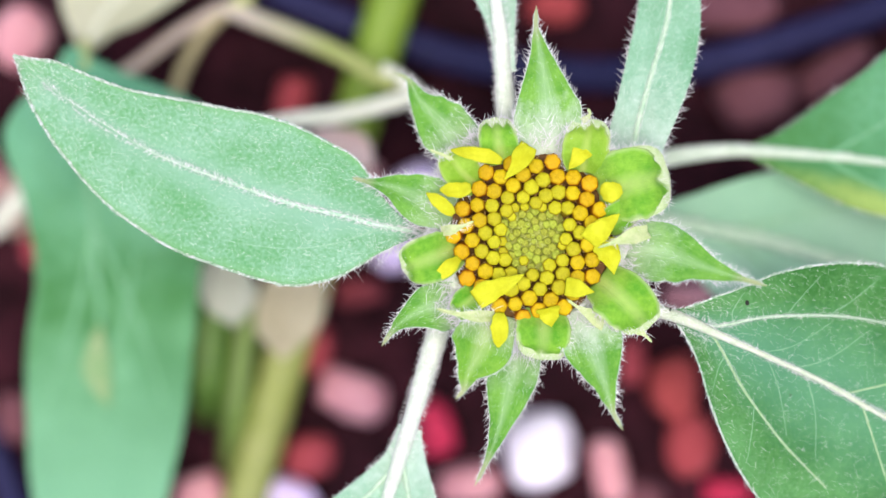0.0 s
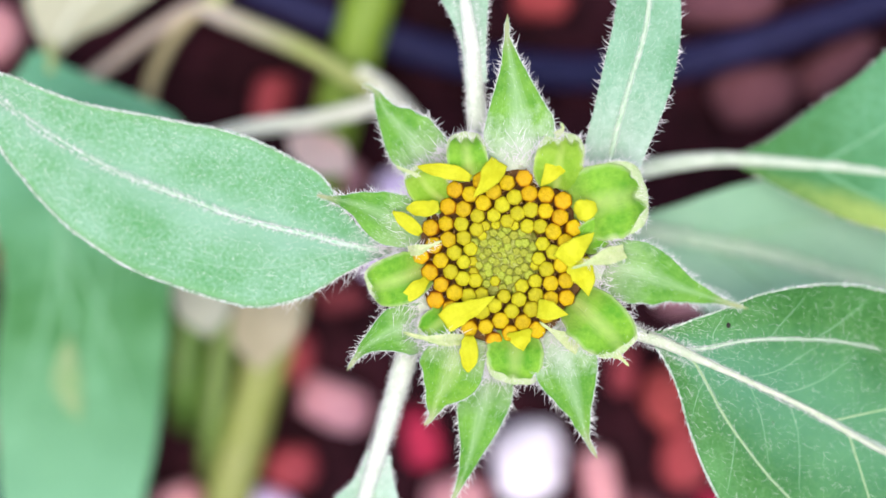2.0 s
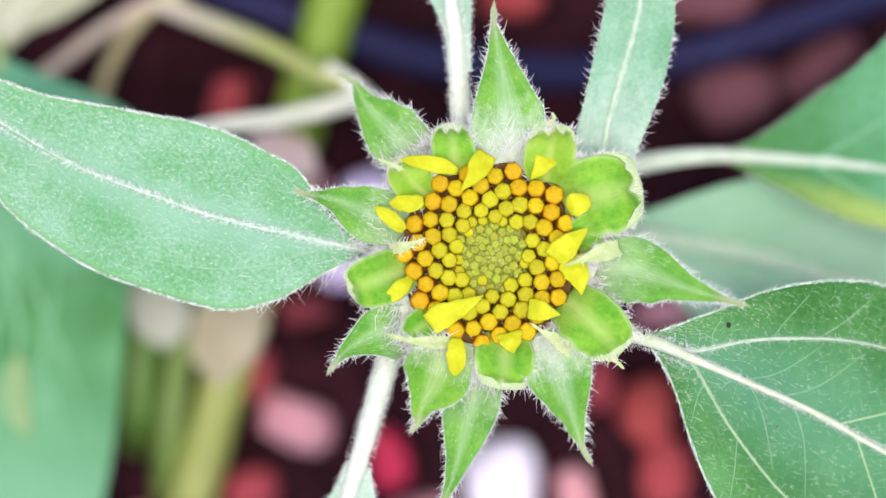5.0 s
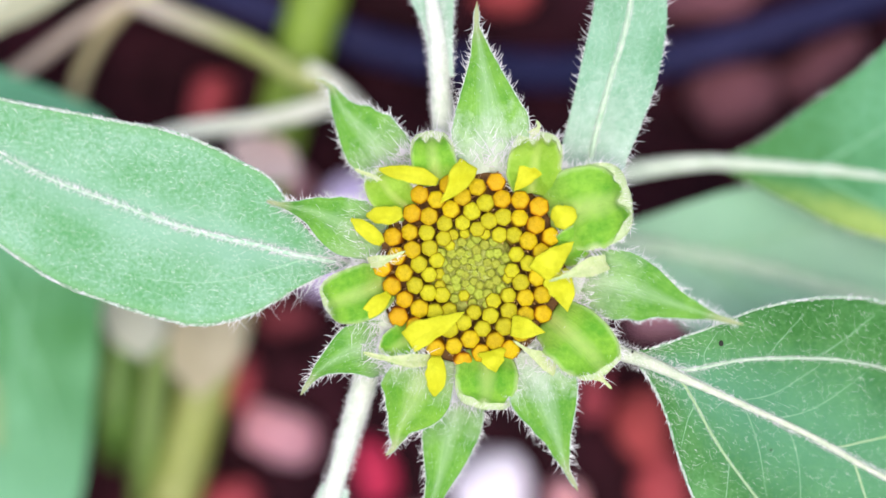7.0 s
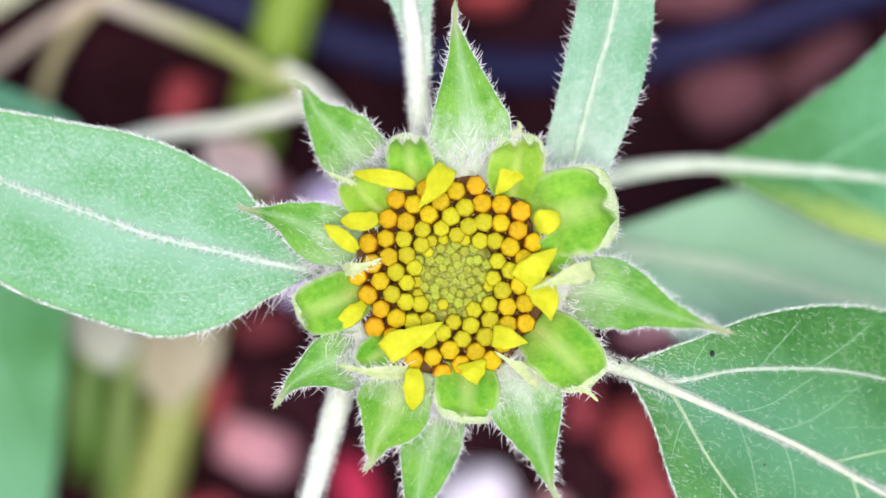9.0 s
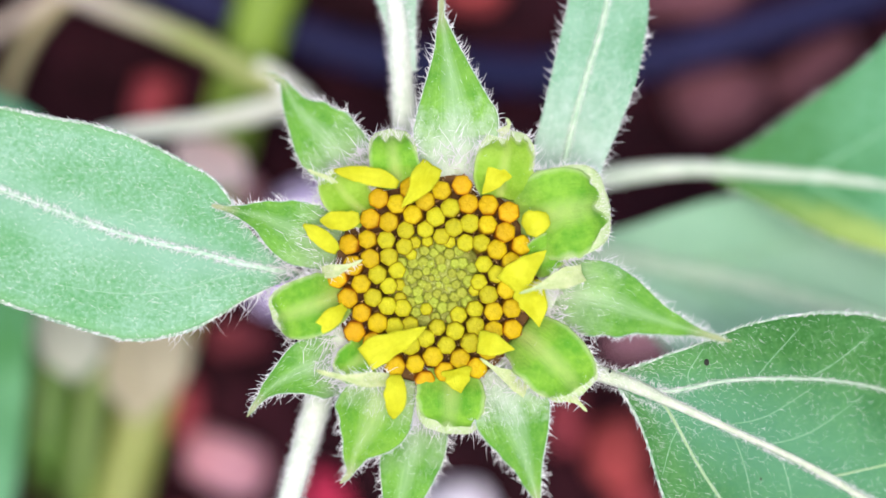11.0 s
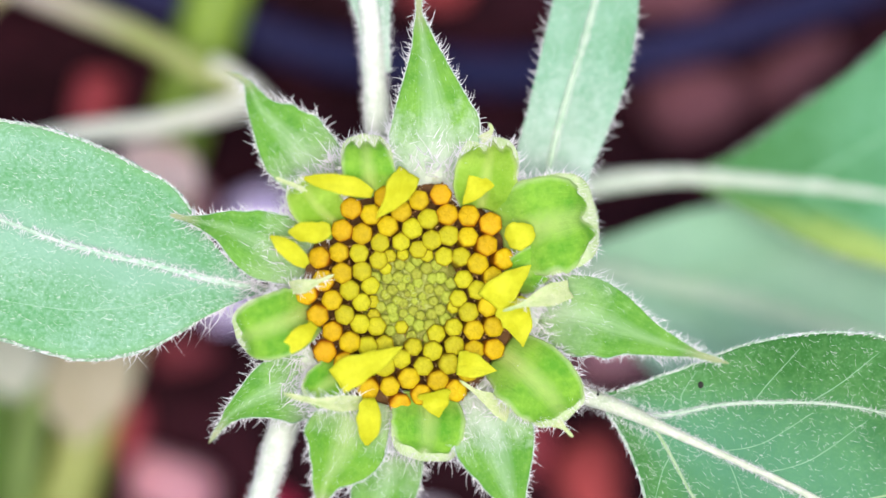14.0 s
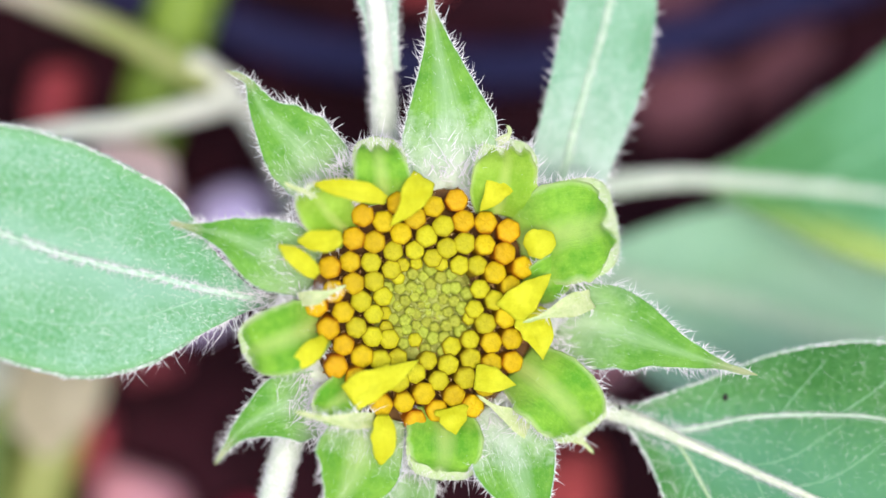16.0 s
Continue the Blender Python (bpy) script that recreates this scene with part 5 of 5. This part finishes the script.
PET_B = [(-1.5, -1, -15)] + [(-12.5, -7.4, -12.0), (-14.3, -13.7, -7.0), (-16.3, -20.1, -5.5), (-18.4, -27.4, -5.0), (-20.9, -35.6, -5.4), (-22.6, -41.2, -6.0), (-24.9, -47.7, -6.8)]
bp = part("petiole", tube(PET_B, [1.9, 2.0, 1.8, 1.5, 1.2, 0.8], 12, 0.12, 44), M_STALK, plant, "whitish downy leaf stalk")
tagged(part("hairs", hair_mesh(stalk_hairs(PET_B[1:6], 1.75, r2, 1100, 0.8, 0.035)), M_HAIR, bp), kind="stuff")

for u, v, q in ((0.135, 0.62, 0.34), (0.30, -0.2, 0.14)):
    p = right_leaf.at(u, v, 0.12)
    bm = bmesh.new()
    bmesh.ops.create_icosphere(bm, subdivisions=2, radius=1, matrix=Matrix.Translation(W(p)) @ Matrix.Diagonal((q * MM, q * 1.3 * MM, q * 0.5 * MM, 1)))
    part("speck", bm, M_SPECK, plant, "tiny black speck on the leaf")

bm = bmesh.new()
bmesh.ops.create_icosphere(bm, subdivisions=2, radius=1, matrix=Matrix.Translation(W((22.2, -11.6, 0.75))) @ Matrix.Diagonal((0.16 * MM, 0.24 * MM, 0.14 * MM, 1)))
part("speck", bm, M_SPECK, plant, "tiny black speck on the leaf stalk")

# short stalks under the head that carry the leaves
for pts, rad in (([(-2.5, 0, -13), (-9, 0.6, -8), (-17.2, 0.7, -3.6), (-21.1, 1.5, -2.9)], [1.3, 1.2, 0.9, 0.35]),
                 ([(2, 2, -15), (8, 8, -10), (14.7, 7.8, -5.0), (15.9, 10.9, -3.6)], [1.3, 1.2, 0.9, 0.4]),
                 ([(2, 0, -34), (9, 2, -30), (17.4, 4.0, -27.4), (31.0, 1.5, -28.0)], [1.6, 1.5, 1.3, 0.8])):
    part("petiole", tube(pts, rad, 10, 0.08, 24), M_STALK_GREEN, plant, "short pale green leaf stalk")

# lower leaves behind, out of focus
up_leaf = Blade([(38.0, 14.5, -22.0), (47.8, 14.1, -20.3), (57.4, 12.8, -19.3), (67.3, 11.8, -19.4), (77.4, 11.0, -20.1), (87.4, 10.4, -21.0)], [1.3, 4.6, 10.7, 16.9, 23.4, 27.6, 22.6, 11.6, 0.0], [1.3, 4.2, 6.6, 8.4, 9.5, 11.3, 10.6, 5.7, 0.0], fold=0.2, droop=0.05, ripple=0.9, wave=0.06, seed=14, nu=44, nv=10)
add_leaf(plant, up_leaf, M_LEAF_UP, "deep green leaf with yellowed margin on a pale stalk", (0.6, 0.4), M_STALK_GREEN, [((0.24, 0.36, 0.5), (0.0, 0.25, 0.42)), ((0.20, 0.33, 0.46), (0.0, -0.3, -0.5))], (0.32, 0.18), M_VEIN_GREY,
         edge_hairs(up_leaf, r2, 5.0, 0.8, 0.035))
PET_U = [(0.5, 0.5, -31)] + [(6.8, 8.7, -26.0), (16.1, 11.4, -22.5), (24.7, 13.6, -22.0), (34.2, 14.7, -22.0), (40.8, 14.4, -21.0), (52.0, 13.5, -19.6), (59.4, 12.6, -19.0)]
part("petiole", tube(PET_U, [1.7, 1.7, 1.6, 1.2, 0.9, 0.6], 12, 0.05, 40), M_STALK_GREEN, plant, "whitish downy leaf stalk")
back_leaf = Blade([(17.4, 4.0, -27.0), (31.2, 1.4, -28.0), (45.2, -1.6, -28.8), (58.9, -5.6, -29.5), (72.5, -10.5, -30.2), (84.7, -17.4, -31.0)], [0.5, 4.5, 9.6, 13.4, 15.3, 15.5, 13.1, 7.4, 0.0], [0.9, 5.0, 11.3, 14.4, 16.2, 16.4, 14.9, 12.0, 0.2], fold=0.06, droop=0.0, ripple=1.0, wave=0.05, seed=16, nu=44, nv=10)
add_leaf(plant, back_leaf, M_LEAF_BACK, "broad pale green leaf below the others", (1.5, 0.9), M_VEIN, [((0.2, 0.35, 0.5), (0.0, 0.3, 0.6)), ((0.2, 0.35, 0.5), (0.0, -0.3, -0.6))], (0.4, 0.2), M_VEIN_DIM)

# the lens is focused on the flower
cam.data.dof.use_dof = True
cam.data.dof.focus_object = disc
cam.data.dof.aperture_fstop = 3.15
